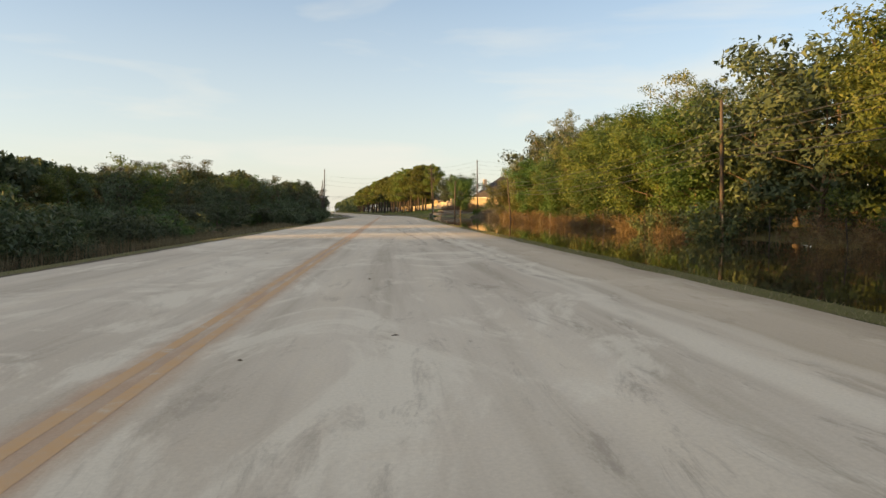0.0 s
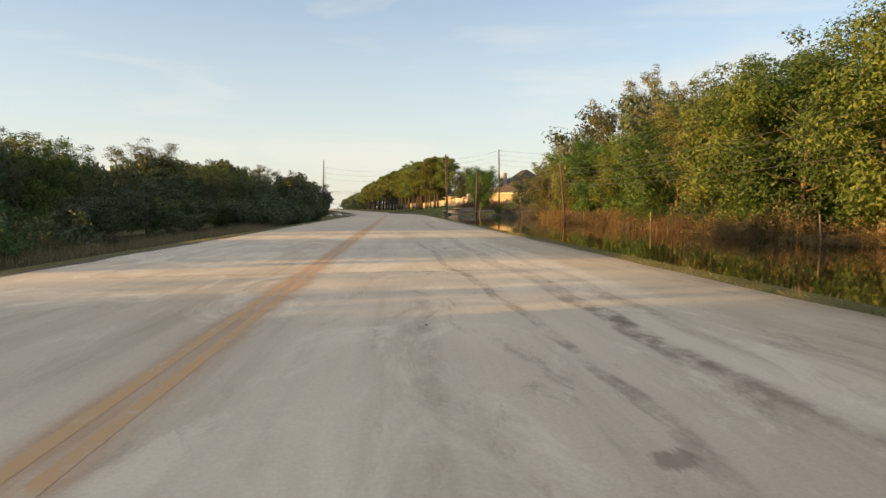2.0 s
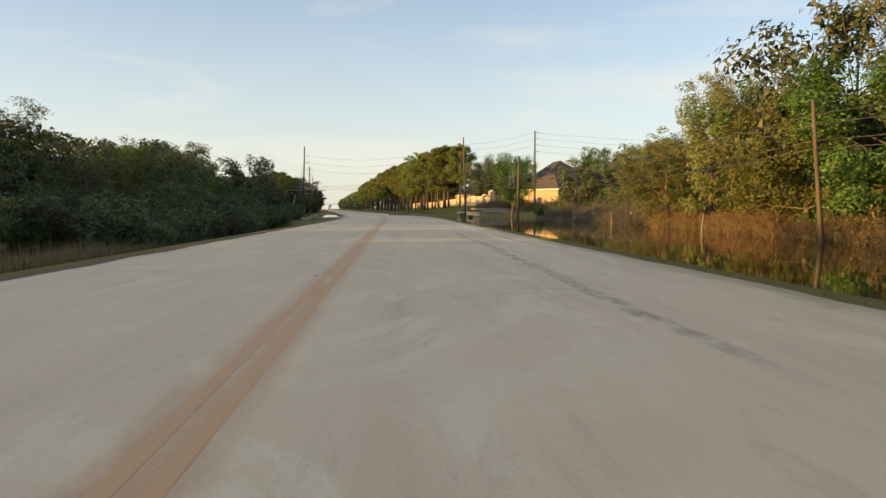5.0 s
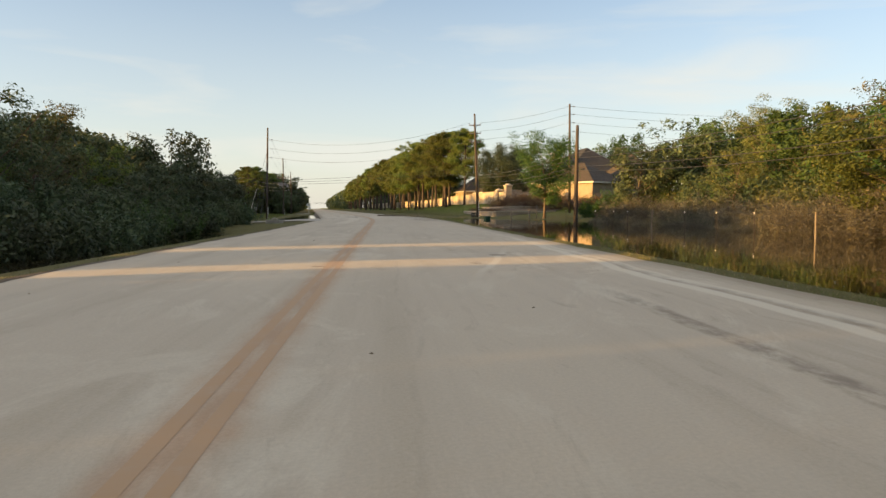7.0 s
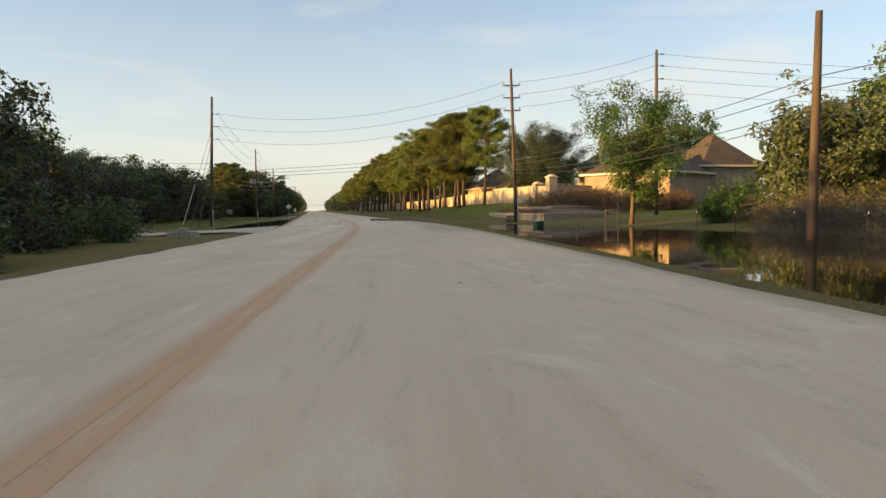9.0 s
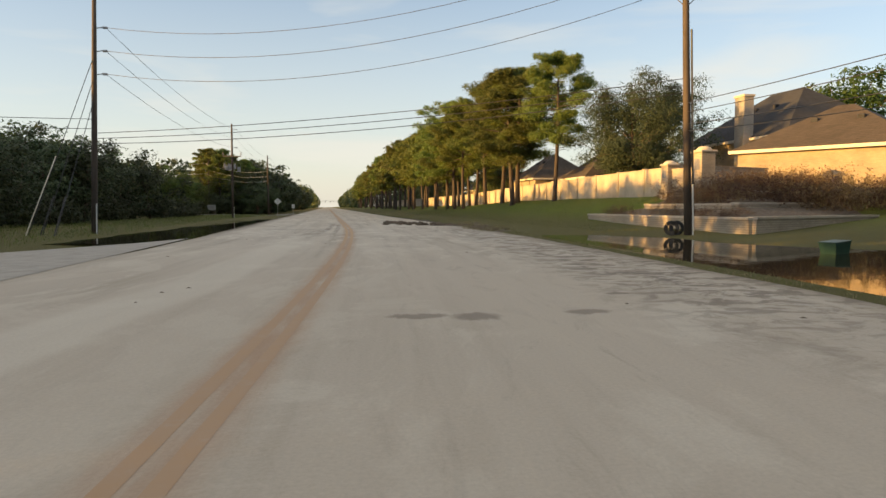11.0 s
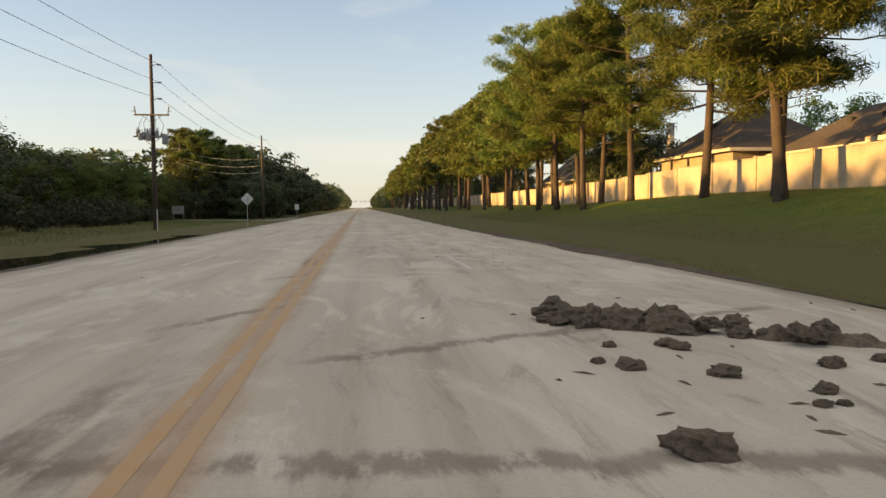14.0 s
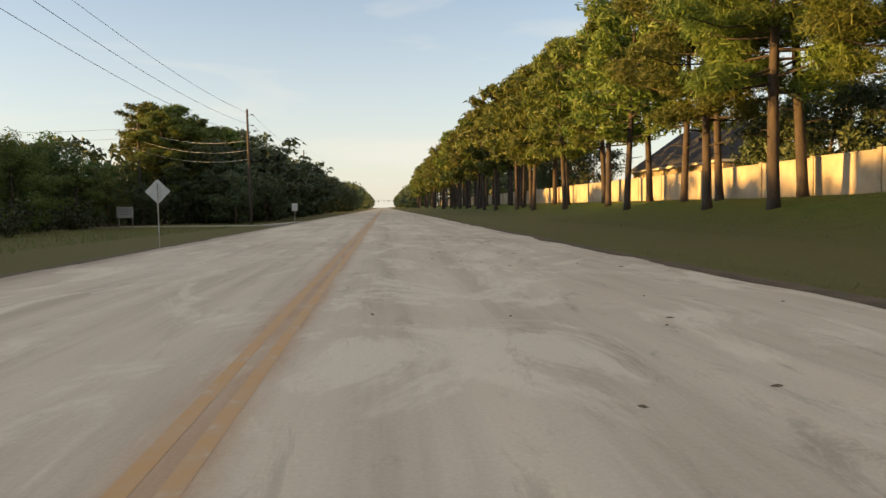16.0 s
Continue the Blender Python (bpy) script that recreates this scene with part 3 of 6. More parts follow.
# ---- plants ----
def broadleaf_meshes(seed, height, spread, limbs, leaves, leaf, mat, bark, low=0.18, name="broadleaf", rise=0.5, slim=0.5, sprays=6, clump=0.5, peak=0.55):
    """A tree of limbs that fork into twigs, each twig ending in a clump of leaves. peak: how far up the crown is widest."""
    rng = np.random.default_rng(seed)
    s = Shape()
    lean = rng.normal(size=2) * 0.05 * height
    axis = lambda t: np.array([lean[0] * t * t + 0.015 * height * math.sin(5 * t + seed), lean[1] * t * t + 0.015 * height * math.sin(4 * t + 2 * seed), height * 0.94 * t])  # noqa: E731
    r0 = 0.013 * height + 0.03
    ts = [0, 0.1, 0.25, 0.45, 0.65, 0.82, 1.0]
    s.tube([axis(t) - np.array([0, 0, 0.3 if t == 0 else 0]) for t in ts], [r0 * 1.35, r0, r0 * 0.9, r0 * 0.66, r0 * 0.42, r0 * 0.22, 0.015], 8)
    mids, sizes = [axis(1.0), axis(0.95), axis(0.88)], [clump * 0.8, clump, clump]
    lobe = rng.uniform(0, 2 * math.pi, 3)
    for k in range(limbs):
        t = low + (0.9 - low) * ((k + rng.random()) / limbs) ** 0.85
        q = (t - low) / (1 - low)
        shape = math.sin(math.pi * min(1.0, max(0.0, q / (2 * peak) if q < peak else 0.5 + 0.5 * (q - peak) / (1 - peak)))) ** 0.7
        a = k * 2.4 + rng.normal() * 0.5
        uneven = 1 + 0.3 * math.sin(2 * a + lobe[0]) * math.sin(3 * q + lobe[1]) + 0.22 * rng.normal()
        reach = max(0.12, (0.32 + 0.68 * shape) * min(1.35, max(0.5, uneven))) * spread
        base = axis(t * (0.72 + 0.1 * rng.random()))
        up = (rise + 0.35 * q + 0.18 * rng.normal()) * reach * (1 if t > low + 0.12 else 0.4)
        end = np.array([axis(t)[0] + math.cos(a) * reach, axis(t)[1] + math.sin(a) * reach, min(axis(t)[2] + 0.6 * up, height * 1.0)])
        bend = base * 0.45 + end * 0.55 + np.array([0, 0, -0.1 * reach])
        rb = r0 * (0.42 - 0.28 * q)
        s.tube([base, bend, end], [rb, rb * 0.6, 0.012], 5, False)
        for j in range(sprays):
            f = 0.35 + 0.7 * (j + rng.random()) / sprays
            p = bend + (end - bend) * (2 * f - 1) if f > 0.5 else base + (bend - base) * 2 * f
            d = unit(np.array([math.cos(a + rng.normal() * 0.9), math.sin(a + rng.normal() * 0.9), 0.25 + 0.5 * rng.normal()]))
            tip = p + d * reach * (0.16 + 0.26 * rng.random()) + np.array([0, 0, 0.1 * clump])
            if j % 2 == 0:
                s.tube([p, tip], [max(0.01, rb * 0.3), 0.008], 3, False)
            mids.append(tip)
            sizes.append(clump * (0.6 + 0.75 * rng.random()))
    mids, sizes = np.array(mids), np.array(sizes)
    share = sizes**2 / (sizes**2).sum()
    which = rng.choice(len(mids), leaves, p=share)
    out = unit(rng.normal(size=(leaves, 3)) + np.array([0, 0, 0.2]))
    ragged = 1 + 0.3 * np.sin(out[:, 0] * 4 + which) * np.sin(out[:, 2] * 5 + which * 1.7)
    pos = mids[which] + out * (sizes[which] * ragged * (0.3 + 0.75 * rng.random(leaves) ** 0.6))[:, None] * np.array([1, 1, 0.72])
    pos[:, 2] = np.maximum(pos[:, 2], 0.05)
    whole = unit((pos - np.array([0, 0, height * 0.5])) / np.array([spread, spread, height * 0.5]))
    ln = leaf * (0.6 + 0.8 * rng.random(leaves))
    crown = tris_mesh(name + "_crown", facing_tris(rng, pos, out + 0.7 * whole, ln, ln * slim), mat)
    return s.mesh(name + "_trunk", bark, True), crown


def pine_meshes(seed, height, spread, limbs, per, mat, bark, needle=0.36, bare=0.3, name="pine", dense=84, slim=0.28):
    """A loblolly pine: bare trunk, level limbs, needles in rounded puffs towards the limbs' ends."""
    rng = np.random.default_rng(seed)
    s = Shape()
    lean = rng.normal(size=2) * 0.02 * height
    axis = lambda t: np.array([lean[0] * t + 0.12 * math.sin(4 * t + seed), lean[1] * t + 0.12 * math.sin(3 * t + 2 * seed), height * t])  # noqa: E731
    r0 = 0.0125 * height + 0.03
    ts = [0, 0.03, 0.12, 0.3, 0.5, 0.7, 0.85, 0.97]
    s.tube([axis(t) - np.array([0, 0, 0.3 if t == 0 else 0]) for t in ts], [r0 * 1.4, r0 * 1.08, r0, r0 * 0.88, r0 * 0.7, r0 * 0.48, r0 * 0.28, 0.03], 9)
    for k in range(4):  # dead stubs below the crown
        t, a = bare * (0.55 + 0.42 * rng.random()), rng.random() * 2 * math.pi
        b = axis(t)
        s.tube([b, b + np.array([math.cos(a), math.sin(a), 0.15]) * rng.uniform(0.4, 1.3)], [0.035, 0.012], 4, False)
    tufts, sizes = [axis(0.97), axis(0.93)], [0.7, 0.8]
    lobe = rng.uniform(0, 2 * math.pi)
    for k in range(limbs):
        q = ((k + rng.random()) / limbs) ** 0.95
        t = bare + (0.95 - bare) * q
        wide = 0.72 + 0.3 * math.sin(math.pi * min(1, q * 1.25)) if q < 0.6 else 1.0 - 0.95 * ((q - 0.6) / 0.4) ** 1.6
        a = k * 2.4 + rng.normal() * 0.45
        reach = spread * wide * (0.62 + 0.5 * rng.random()) * (1 + 0.18 * math.sin(a + lobe + 4 * q))
        base = axis(t)
        up = reach * (0.08 + 0.45 * q + 0.14 * rng.normal())
        end = base + np.array([math.cos(a) * reach, math.sin(a) * reach, up])
        bend = (base + end) / 2 + np.array([0, 0, -0.08 * reach])
        rb = r0 * (0.32 - 0.2 * q)
        s.tube([base, bend, end], [rb, rb * 0.65, 0.012], 5, False)
        for j in range(per):
            f = 0.52 + 0.52 * (j + 0.7 * rng.random()) / per
            swing = rng.normal() * 0.22 * reach * (1.2 - f)
            p = base + (end - base) * f + np.array([-math.sin(a) * swing, math.cos(a) * swing, 0.12 + 0.12 * rng.normal()])
            tufts.append(p)
            sizes.append((0.5 + 0.4 * rng.random()) * (1.12 - 0.25 * q))
    tufts, sizes = np.array(tufts), np.array(sizes)
    which = np.repeat(np.arange(len(tufts)), dense)
    out = unit(rng.normal(size=(len(which), 3)) + np.array([0, 0, 0.3]))
    ragged = 1 + 0.25 * np.sin(out[:, 0] * 5 + which) * np.sin(out[:, 1] * 5 + which * 2.3)
    pos = tufts[which] + out * (sizes[which] * ragged * (0.35 + 0.65 * rng.random(len(which)) ** 0.7))[:, None] * np.array([1.05, 1.05, 0.66])
    ln = needle * (0.7 + 0.6 * rng.random(len(which)))
    crown = tris_mesh(name + "_crown", facing_tris(rng, pos, out, ln, ln * slim, 0.75), mat)
    return s.mesh(name + "_trunk", bark, True), crown


def shrub_mesh(seed, height, spread, leaves, leaf, mat, name="shrub", stems=14):
    """A many-stemmed shrub: leaves in loose sprays."""
    rng = np.random.default_rng(seed)
    sprays = 34
    a = rng.random(sprays) * 2 * math.pi
    rad = spread * np.sqrt(rng.random(sprays))
    top = height * (0.35 + 0.65 * rng.random(sprays)) * (1 - 0.45 * (rad / spread) ** 2)
    mid = np.stack([np.cos(a) * rad, np.sin(a) * rad, top], 1)
    which = rng.integers(0, sprays, leaves)
    t = rng.random(leaves) ** 0.6
    out = unit(rng.normal(size=(leaves, 3)) + np.array([0, 0, 0.3]))
    pos = mid[which] * np.stack([0.35 + 0.65 * t, 0.35 + 0.65 * t, t], 1) + out * (0.25 * rng.random((leaves, 1)) ** 0.5) * np.array([1, 1, 0.8]) * (height * 0.45 + spread * 0.3)
    pos[:, 2] = np.abs(pos[:, 2])
    ln = leaf * (0.6 + 0.8 * rng.random(leaves))
    q = facing_tris(rng, pos, out, ln, ln * 0.55)
    stem_q = []
    for k in range(stems):
        end = mid[rng.integers(0, sprays)] * (0.9 + 0.3 * rng.random())
        side = unit(np.cross(end, rng.normal(size=3))) * 0.014
        stem_q.append([-side, side, end])
    return tris_mesh(name, np.concatenate([q, np.array(stem_q)]), mat)


def brush_mesh(seed, height, spread, twigs, mat, name="brush", thick=0.006, twig=0.5):
    """Dead brush and tall weeds: a tangle of arching stems with fine twigs and seed heads, hardly any leaves."""
    rng = np.random.default_rng(seed)
    canes = 60
    a = rng.random(canes) * 2 * math.pi
    rad = spread * np.sqrt(rng.random(canes))
    root = np.stack([np.cos(a) * rad, np.sin(a) * rad, 0 * a], 1)
    tip = root * 1.15 + np.stack([rng.normal(size=canes) * 0.3, rng.normal(size=canes) * 0.3, height * (0.45 + 0.6 * rng.random(canes)) * (1 - 0.4 * (rad / spread) ** 2)], 1)
    which = rng.integers(0, canes, twigs)
    t = rng.random((twigs, 1)) ** 0.75
    at = root[which] + (tip[which] - root[which]) * t
    way = unit(rng.normal(size=(twigs, 3)) * np.array([0.9, 0.9, 0.6]) + np.array([0, 0, 0.25]))
    ln = twig * (0.4 + 0.9 * rng.random((twigs, 1)))
    side = unit(np.cross(way, rng.normal(size=(twigs, 3)))) * thick * (0.7 + 0.9 * rng.random((twigs, 1)))
    q = np.stack([at + side, at - side, at + way * ln], 1)
    cs = unit(np.cross(tip - root, rng.normal(size=(canes, 3)))) * thick * 1.6
    pick = rng.integers(0, twigs, twigs * 2)
    heads, way, ln = at[pick], way[pick], ln[pick]
    heads = heads + way * ln * rng.random((len(pick), 1)) + 0.05 * rng.normal(size=way.shape)
    hl = 0.05 + 0.07 * rng.random(len(pick))
    return tris_mesh(name, np.concatenate([q, np.stack([root + cs, root - cs, tip], 1), leaf_tris(rng, heads, way + 0.5 * rng.normal(size=way.shape), hl, hl * 0.5)]), mat)


LIB = {}
for i in range(4):
    LIB["green", i] = broadleaf_meshes(11 + i, 9.5, 2.6 + 0.25 * i, 22, 24000, 0.165, M["leaf_green"], M["bark"], 0.06, rise=0.45, slim=0.6, sprays=7, clump=0.78, peak=0.4 + 0.07 * i)
    LIB["green_back", i] = broadleaf_meshes(21 + i, 9.5, 2.6 + 0.25 * i, 18, 8000, 0.27, M["leaf_green"], M["bark"], 0.08, slim=0.6, clump=0.82)
for i in range(3):
    LIB["yellow", i] = broadleaf_meshes(31 + i, 9.0, 2.6 + 0.3 * i, 22, 22000, 0.16, M["leaf_yellow"], M["bark"], 0.06, slim=0.6, sprays=7, clump=0.76, peak=0.42)
for i in range(2):
    LIB["yellow_back", i] = broadleaf_meshes(41 + i, 9.0, 2.6 + 0.3 * i, 18, 6500, 0.25, M["leaf_yellow"], M["bark"], 0.1, slim=0.6, clump=0.75)
for i in range(3):
    LIB["feather", i] = broadleaf_meshes(45 + i, 9.5, 2.0 + 0.3 * i, 26, 22000, 0.15, M["leaf_feather"], M["bark"], 0.08, rise=1.0, slim=0.45, sprays=7, clump=0.55, peak=0.5)
for i in range(6):
    LIB["dark", i] = broadleaf_meshes(51 + i, 8.0, 2.5 + 0.25 * i, 18, 5600, 0.28, M["leaf_dark"], M["bark"], 0.04, slim=0.6, sprays=6, clump=0.78, peak=0.4 + 0.05 * i)
for i in range(2):
    LIB["thin", i] = broadleaf_meshes(71 + i, 9.6, 2.3, 17, 9000, 0.15, M["leaf_feather"], M["bark_pale"], 0.4, rise=1.3, slim=0.4, sprays=6, clump=0.42, peak=0.62)
for i in range(3):
    LIB["airy", i] = broadleaf_meshes(75 + i, 8.0, 2.3 + 0.2 * i, 15, 6000, 0.17, M["leaf_dark" if i else "leaf_feather"], M["bark"], 0.25, rise=0.9, sprays=6, clump=0.5, peak=0.6)
for i in range(2):
    LIB["oak", i] = broadleaf_meshes(81 + i, 13.0, 5.0, 38, 60000, 0.19, M["leaf_oak"], M["bark"], 0.05, rise=0.35, slim=0.5, sprays=10, clump=1.1, peak=0.42)
for i in range(5):
    LIB["pine", i] = pine_meshes(91 + i, 15.0, 3.8 if i == 0 else 4.2, 46, 5, M["needle"], M["bark_pine"], 0.38, 0.38 if i == 0 else 0.29, dense=180, slim=0.125)
for i in range(4):
    LIB["mid_pine", i] = pine_meshes(96 + i, 15.0, 3.7, 42, 4, M["needle"], M["bark_pine"], 0.5, 0.29, dense=52)
for i in range(3):
    LIB["far_pine", i] = pine_meshes(101 + i, 15.0, 3.9, 30, 3, M["needle"], M["bark_pine"], 0.85, 0.34, dense=26)
for i in range(3):
    LIB["far", i] = broadleaf_meshes(111 + i, 12.0, 3.8, 14, 1700, 0.75, M["leaf_dark"], M["bark"], 0.03, slim=0.6, sprays=4, clump=1.1)
LIB["lean", 0] = broadleaf_meshes(88, 10.4, 2.9, 26, 22000, 0.18, M["leaf_green"], M["bark"], 0.22, rise=0.6, slim=0.6, sprays=8, clump=0.95, peak=0.45)
SHRUB = {}
for i in range(3):
    SHRUB["green", i] = shrub_mesh(121 + i, 2.6, 1.7, 2300, 0.19, M["leaf_green"])
    SHRUB["olive", i] = shrub_mesh(171 + i, 2.2, 1.8, 1600, 0.15, M["leaf_feather"])
    SHRUB["dark", i] = shrub_mesh(131 + i, 2.8, 2.0, 1700, 0.2, M["leaf_dark"])
    SHRUB["rust", i] = brush_mesh(141 + i, 1.8, 1.8, 950, M["leaf_rust"])
    SHRUB["burgundy", i] = brush_mesh(151 + i, 1.8, 1.4, 800, M["leaf_burgundy"], twig=0.35)
    SHRUB["grey", i] = brush_mesh(161 + i, 1.6, 1.7, 900, M["leaf_grey"])

TREE_WORDS = {
    "green": ("broadleaf_tree", "leafy green broadleaf tree in the roadside belt"),
    "green_back": ("broadleaf_tree", "leafy green broadleaf tree in the roadside belt"),
    "yellow_back": ("broadleaf_tree", "yellow-green broadleaf tree lit by evening sun"),
    "yellow": ("broadleaf_tree", "yellow-green broadleaf tree lit by evening sun"),
    "dark": ("broadleaf_tree", "dark green broadleaf tree in the shaded roadside thicket"),
    "thin": ("broadleaf_tree", "thin-crowned pale-barked tree with sparse yellowing leaves"),
    "lean": ("broadleaf_tree", "leafy green tree standing in floodwater beside the entrance"),
    "feather": ("broadleaf_tree", "upright olive-green tree with fine feathery leaves"),
    "airy": ("broadleaf_tree", "open-crowned dull green tree above the roadside scrub"),
    "oak": ("oak_tree", "broad grey-green oak behind the boundary wall"),
    "pine": ("pine_tree", "tall pine with bare trunk on the grass berm"),
    "mid_pine": ("pine_tree", "tall pine with bare trunk on the grass berm"),
    "far_pine": ("pine_tree", "tall pine in the long row beside the road"),
    "far": ("broadleaf_tree", "dark broadleaf tree of the distant roadside wood"),
}
turner = random.Random(5)


def tree(kind, i, x, y, scale=1.0, squeeze=1.0, z=None, group=""):
    name, label = TREE_WORDS[kind]
    trunk, crown = LIB[kind, i % sum(1 for k in LIB if k[0] == kind)]
    z = ground_z(x, y) if z is None else z
    m = pose(x, y, z, 0, 0, turner.uniform(0, 360)) @ Matrix.Diagonal((scale * squeeze, scale * squeeze, scale, 1))
    e = empty(name, m, label, "tree", group)
    part("trunk", trunk, e)
    part("crown", crown, e)
    return e


def shrub(kind, i, x, y, scale=1.0, label="", flat=1.0, z=None, group=""):
    z = ground_z(x, y) if z is None else z
    ob = new("shrub", SHRUB[kind, i % 3])
    ob.matrix_basis = pose(x, y, z - 0.05, 0, 0, turner.uniform(0, 360)) @ Matrix.Diagonal((scale, scale, scale * flat, 1))
    return tagged(ob, label, "shrub", group)


def thicket(name, label, spots):
    """Undergrowth past telling apart, joined: spots of kind, number, x, y, scale."""
    out = {}
    for kind, i, x, y, s in spots:
        me = SHRUB[kind, i % 3]
        co = np.empty(len(me.vertices) * 3, np.float32)
        me.vertices.foreach_get("co", co)
        a = turner.uniform(0, 2 * math.pi)
        turn = np.array([[math.cos(a), math.sin(a), 0], [-math.sin(a), math.cos(a), 0], [0, 0, 1]])
        tri = co.reshape(-1, 3, 3)[:: 1 if y < 200 else 2]
        mid = tri.mean(1, keepdims=True)
        tri = mid + (tri - mid) * (1.05 if y < 200 else 1.4) / max(1.0, s)
        out.setdefault(me.materials[0], []).append((tri.reshape(-1, 3) @ turn * s + np.array([x, y, ground_z(x, y) - 0.05])).reshape(-1, 3, 3))
    for mat, parts in out.items():
        tagged(new(name, tris_mesh(name, np.concatenate(parts), mat)), label, "undergrowth", kind="stuff")


# ---- ground, water and road ----
def build_ground():
    ys = list(range(-60, 40, 10)) + list(np.arange(40, 340, 2.0)) + list(range(340, 640, 8)) + [700, 800, 1000, 1300, 1700, 2400]
    us = [-900, -500, -250, -120, -70, -45, -32, -25, -20, -17, -15, -13, -11.5, -10.6, -10, -9.3, -8.6, -8, -7.3, -6.6, -6.0, 7.0, 7.8, 8.1, 8.35, 8.6, 9.0, 9.6, 10.5, 11.5, 12.5, 13.5, 14.5, 15.7, 17, 18, 19, 20, 21, 22, 23, 25, 30, 40, 60, 100, 250, 500, 900]
    verts = [(xc(y) + u, y, ground_z(xc(y) + u, y)) for y in ys for u in us]
    w = len(us)
    faces = [(j * w + i, j * w + i + 1, (j + 1) * w + i + 1, (j + 1) * w + i) for j in range(len(ys) - 1) for i in range(w - 1)]
    ob = new("ground", mesh_of("ground", verts, faces, M["ground"], True))
    tagged(ob, "rough grass ground with flood silt in the low parts", "ground", kind="structure")


build_ground()


def road_z(u):
    return 0.0 - 0.0006 * u * u


def build_road():
    ys = list(np.arange(-60, 320, 2.0)) + list(range(320, 700, 10)) + [760, 850, 1000, 1200]
    rng = random.Random(3)
    verts, faces, uvs = [], [], []
    w = 17
    for y in ys:
        l, r = left_edge(y) + rng.uniform(-0.05, 0.05), right_edge(y) + rng.uniform(-0.1, 0.1)
        us = [l] + [lerp(l, r, k / (w - 3)) for k in range(w - 2)] + [r]
        for k, u in enumerate(us):
            z = -0.3 if k in (0, w - 1) else road_z(u)
            verts.append((xc(y) + u, y, z))
            uvs.append((u, y))
    for j in range(len(ys) - 1):
        for i in range(w - 1):
            faces.append((j * w + i, j * w + i + 1, (j + 1) * w + i + 1, (j + 1) * w + i))
    me = mesh_of("road", verts, faces, M["road"])
    layer = me.uv_layers.new(name="UVMap")
    layer.data.foreach_set("uv", [c for loop in me.loops for c in uvs[loop.vertex_index]])
    tagged(new("road", me), "pale concrete four-lane road smeared with dried flood silt", "road", kind="structure")


build_road()


def strip(ys, u0, u1, z):
    verts, faces = [], []
    for y in ys:
        verts += [(xc(y) + u0, y, z + road_z(u0)), (xc(y) + u1, y, z + road_z(u1))]
    for j in range(len(ys) - 1):
        faces.append((2 * j, 2 * j + 1, 2 * j + 3, 2 * j + 2))
    return verts, faces


long_ys = list(np.arange(-60, 320, 2.0)) + list(range(320, 700, 10)) + [760, 850, 1000, 1200]
for u in (-0.18, 0.06):
    ob = new("centre_line", mesh_of("centre_line", *strip(long_ys, u, u + 0.12, 0.0018), M["yellow_line"]))
    tagged(ob, "worn muddy yellow centre line painted on the concrete", "road marking", "double centre line", "structure")


# worn white dashes between the lanes
for u, y in ((-3.15, 266.5), (-3.2, 281.0), (3.35, 264.5), (3.35, 276.5), (-3.15, 254.0)):
    ob = new("lane_line", mesh_of("lane_line", *strip([y, y + 1.3, y + 2.6, y + 3.9], u, u + 0.1, 0.0025), M["white_line"]))
    tagged(ob, "worn white lane dash almost hidden under silt", "road marking", "lane dashes", "structure")


def sheet(name, y0, y1, u0, u1, z, label):
    ys = [y0 + (y1 - y0) * k / 40 for k in range(41)]
    verts, faces = [], []
    for y in ys:
        verts += [(xc(y) + u0, y, z), (xc(y) + u1, y, z)]
    for j in range(40):
        faces.append((2 * j, 2 * j + 1, 2 * j + 3, 2 * j + 2))
    tagged(new(name, mesh_of(name, verts, faces, M["water"])), label, "water", kind="structure")


sheet("water_flood", -60, 248, 7.4, 60, WATER_Z, "still dark brown floodwater lying along the road")
sheet("water_ditch", -60, 200, -30, -6.4, -0.62, "dark standing water in the roadside ditch")

sheet("water_ditch", 236, 294, -13.2, -6.7, -0.3, "dark standing water in the roadside ditch")

# side street that leaves to the left
def build_side_street():
    v, f = [], []
    rows = [(-6.1, 213.5, 234.5, -0.012), (-7.2, 216.0, 231.5, -0.03), (-8.6, 218.3, 229.2, -0.05), (-10.5, 219.6, 227.6, -0.12), (-14, 220.2, 227.0, -0.25), (-22, 220.6, 227.2, -0.32), (-60, 222, 228.6, -0.3)]
    for u, y0, y1, z in rows:
        for k in range(5):
            y = lerp(y0, y1, k / 4)
            v.append((xc(224) + u, y, z))
    for j in range(len(rows) - 1):
        for k in range(4):
            a = j * 5 + k
            f.append((a, a + 1, a + 6, a + 5))
    me = mesh_of("side_street", v, f, M["concrete"])
    tagged(new("side_street", me), "pale concrete side street with a flared mouth", "road", kind="structure")


build_side_street()

# ---- pines on the berm ----
PINES = [
    (20.5, 268.2, 0.95), (18.6, 277.0, 1.0), (20.0, 279.0, 1.0), (19.8, 285.6, 1.06), (20.2, 297.3, 1.1), (17.9, 300.5, 1.02), (18.4, 308.7, 1.1),
    (20.9, 311.0, 1.08), (20.6, 304.0, 1.0), (18.2, 315.2, 1.08), (20.9, 318.8, 1.12), (20.7, 323.2, 1.1), (18.2, 326.6, 1.1), (20.6, 329.0, 1.15),
    (18.9, 333.5, 1.1), (20.3, 338.5, 1.15), (17.8, 342.5, 1.1), (19.6, 348.0, 1.2), (17.5, 353.5, 1.12), (20.4, 355.5, 1.2),
]
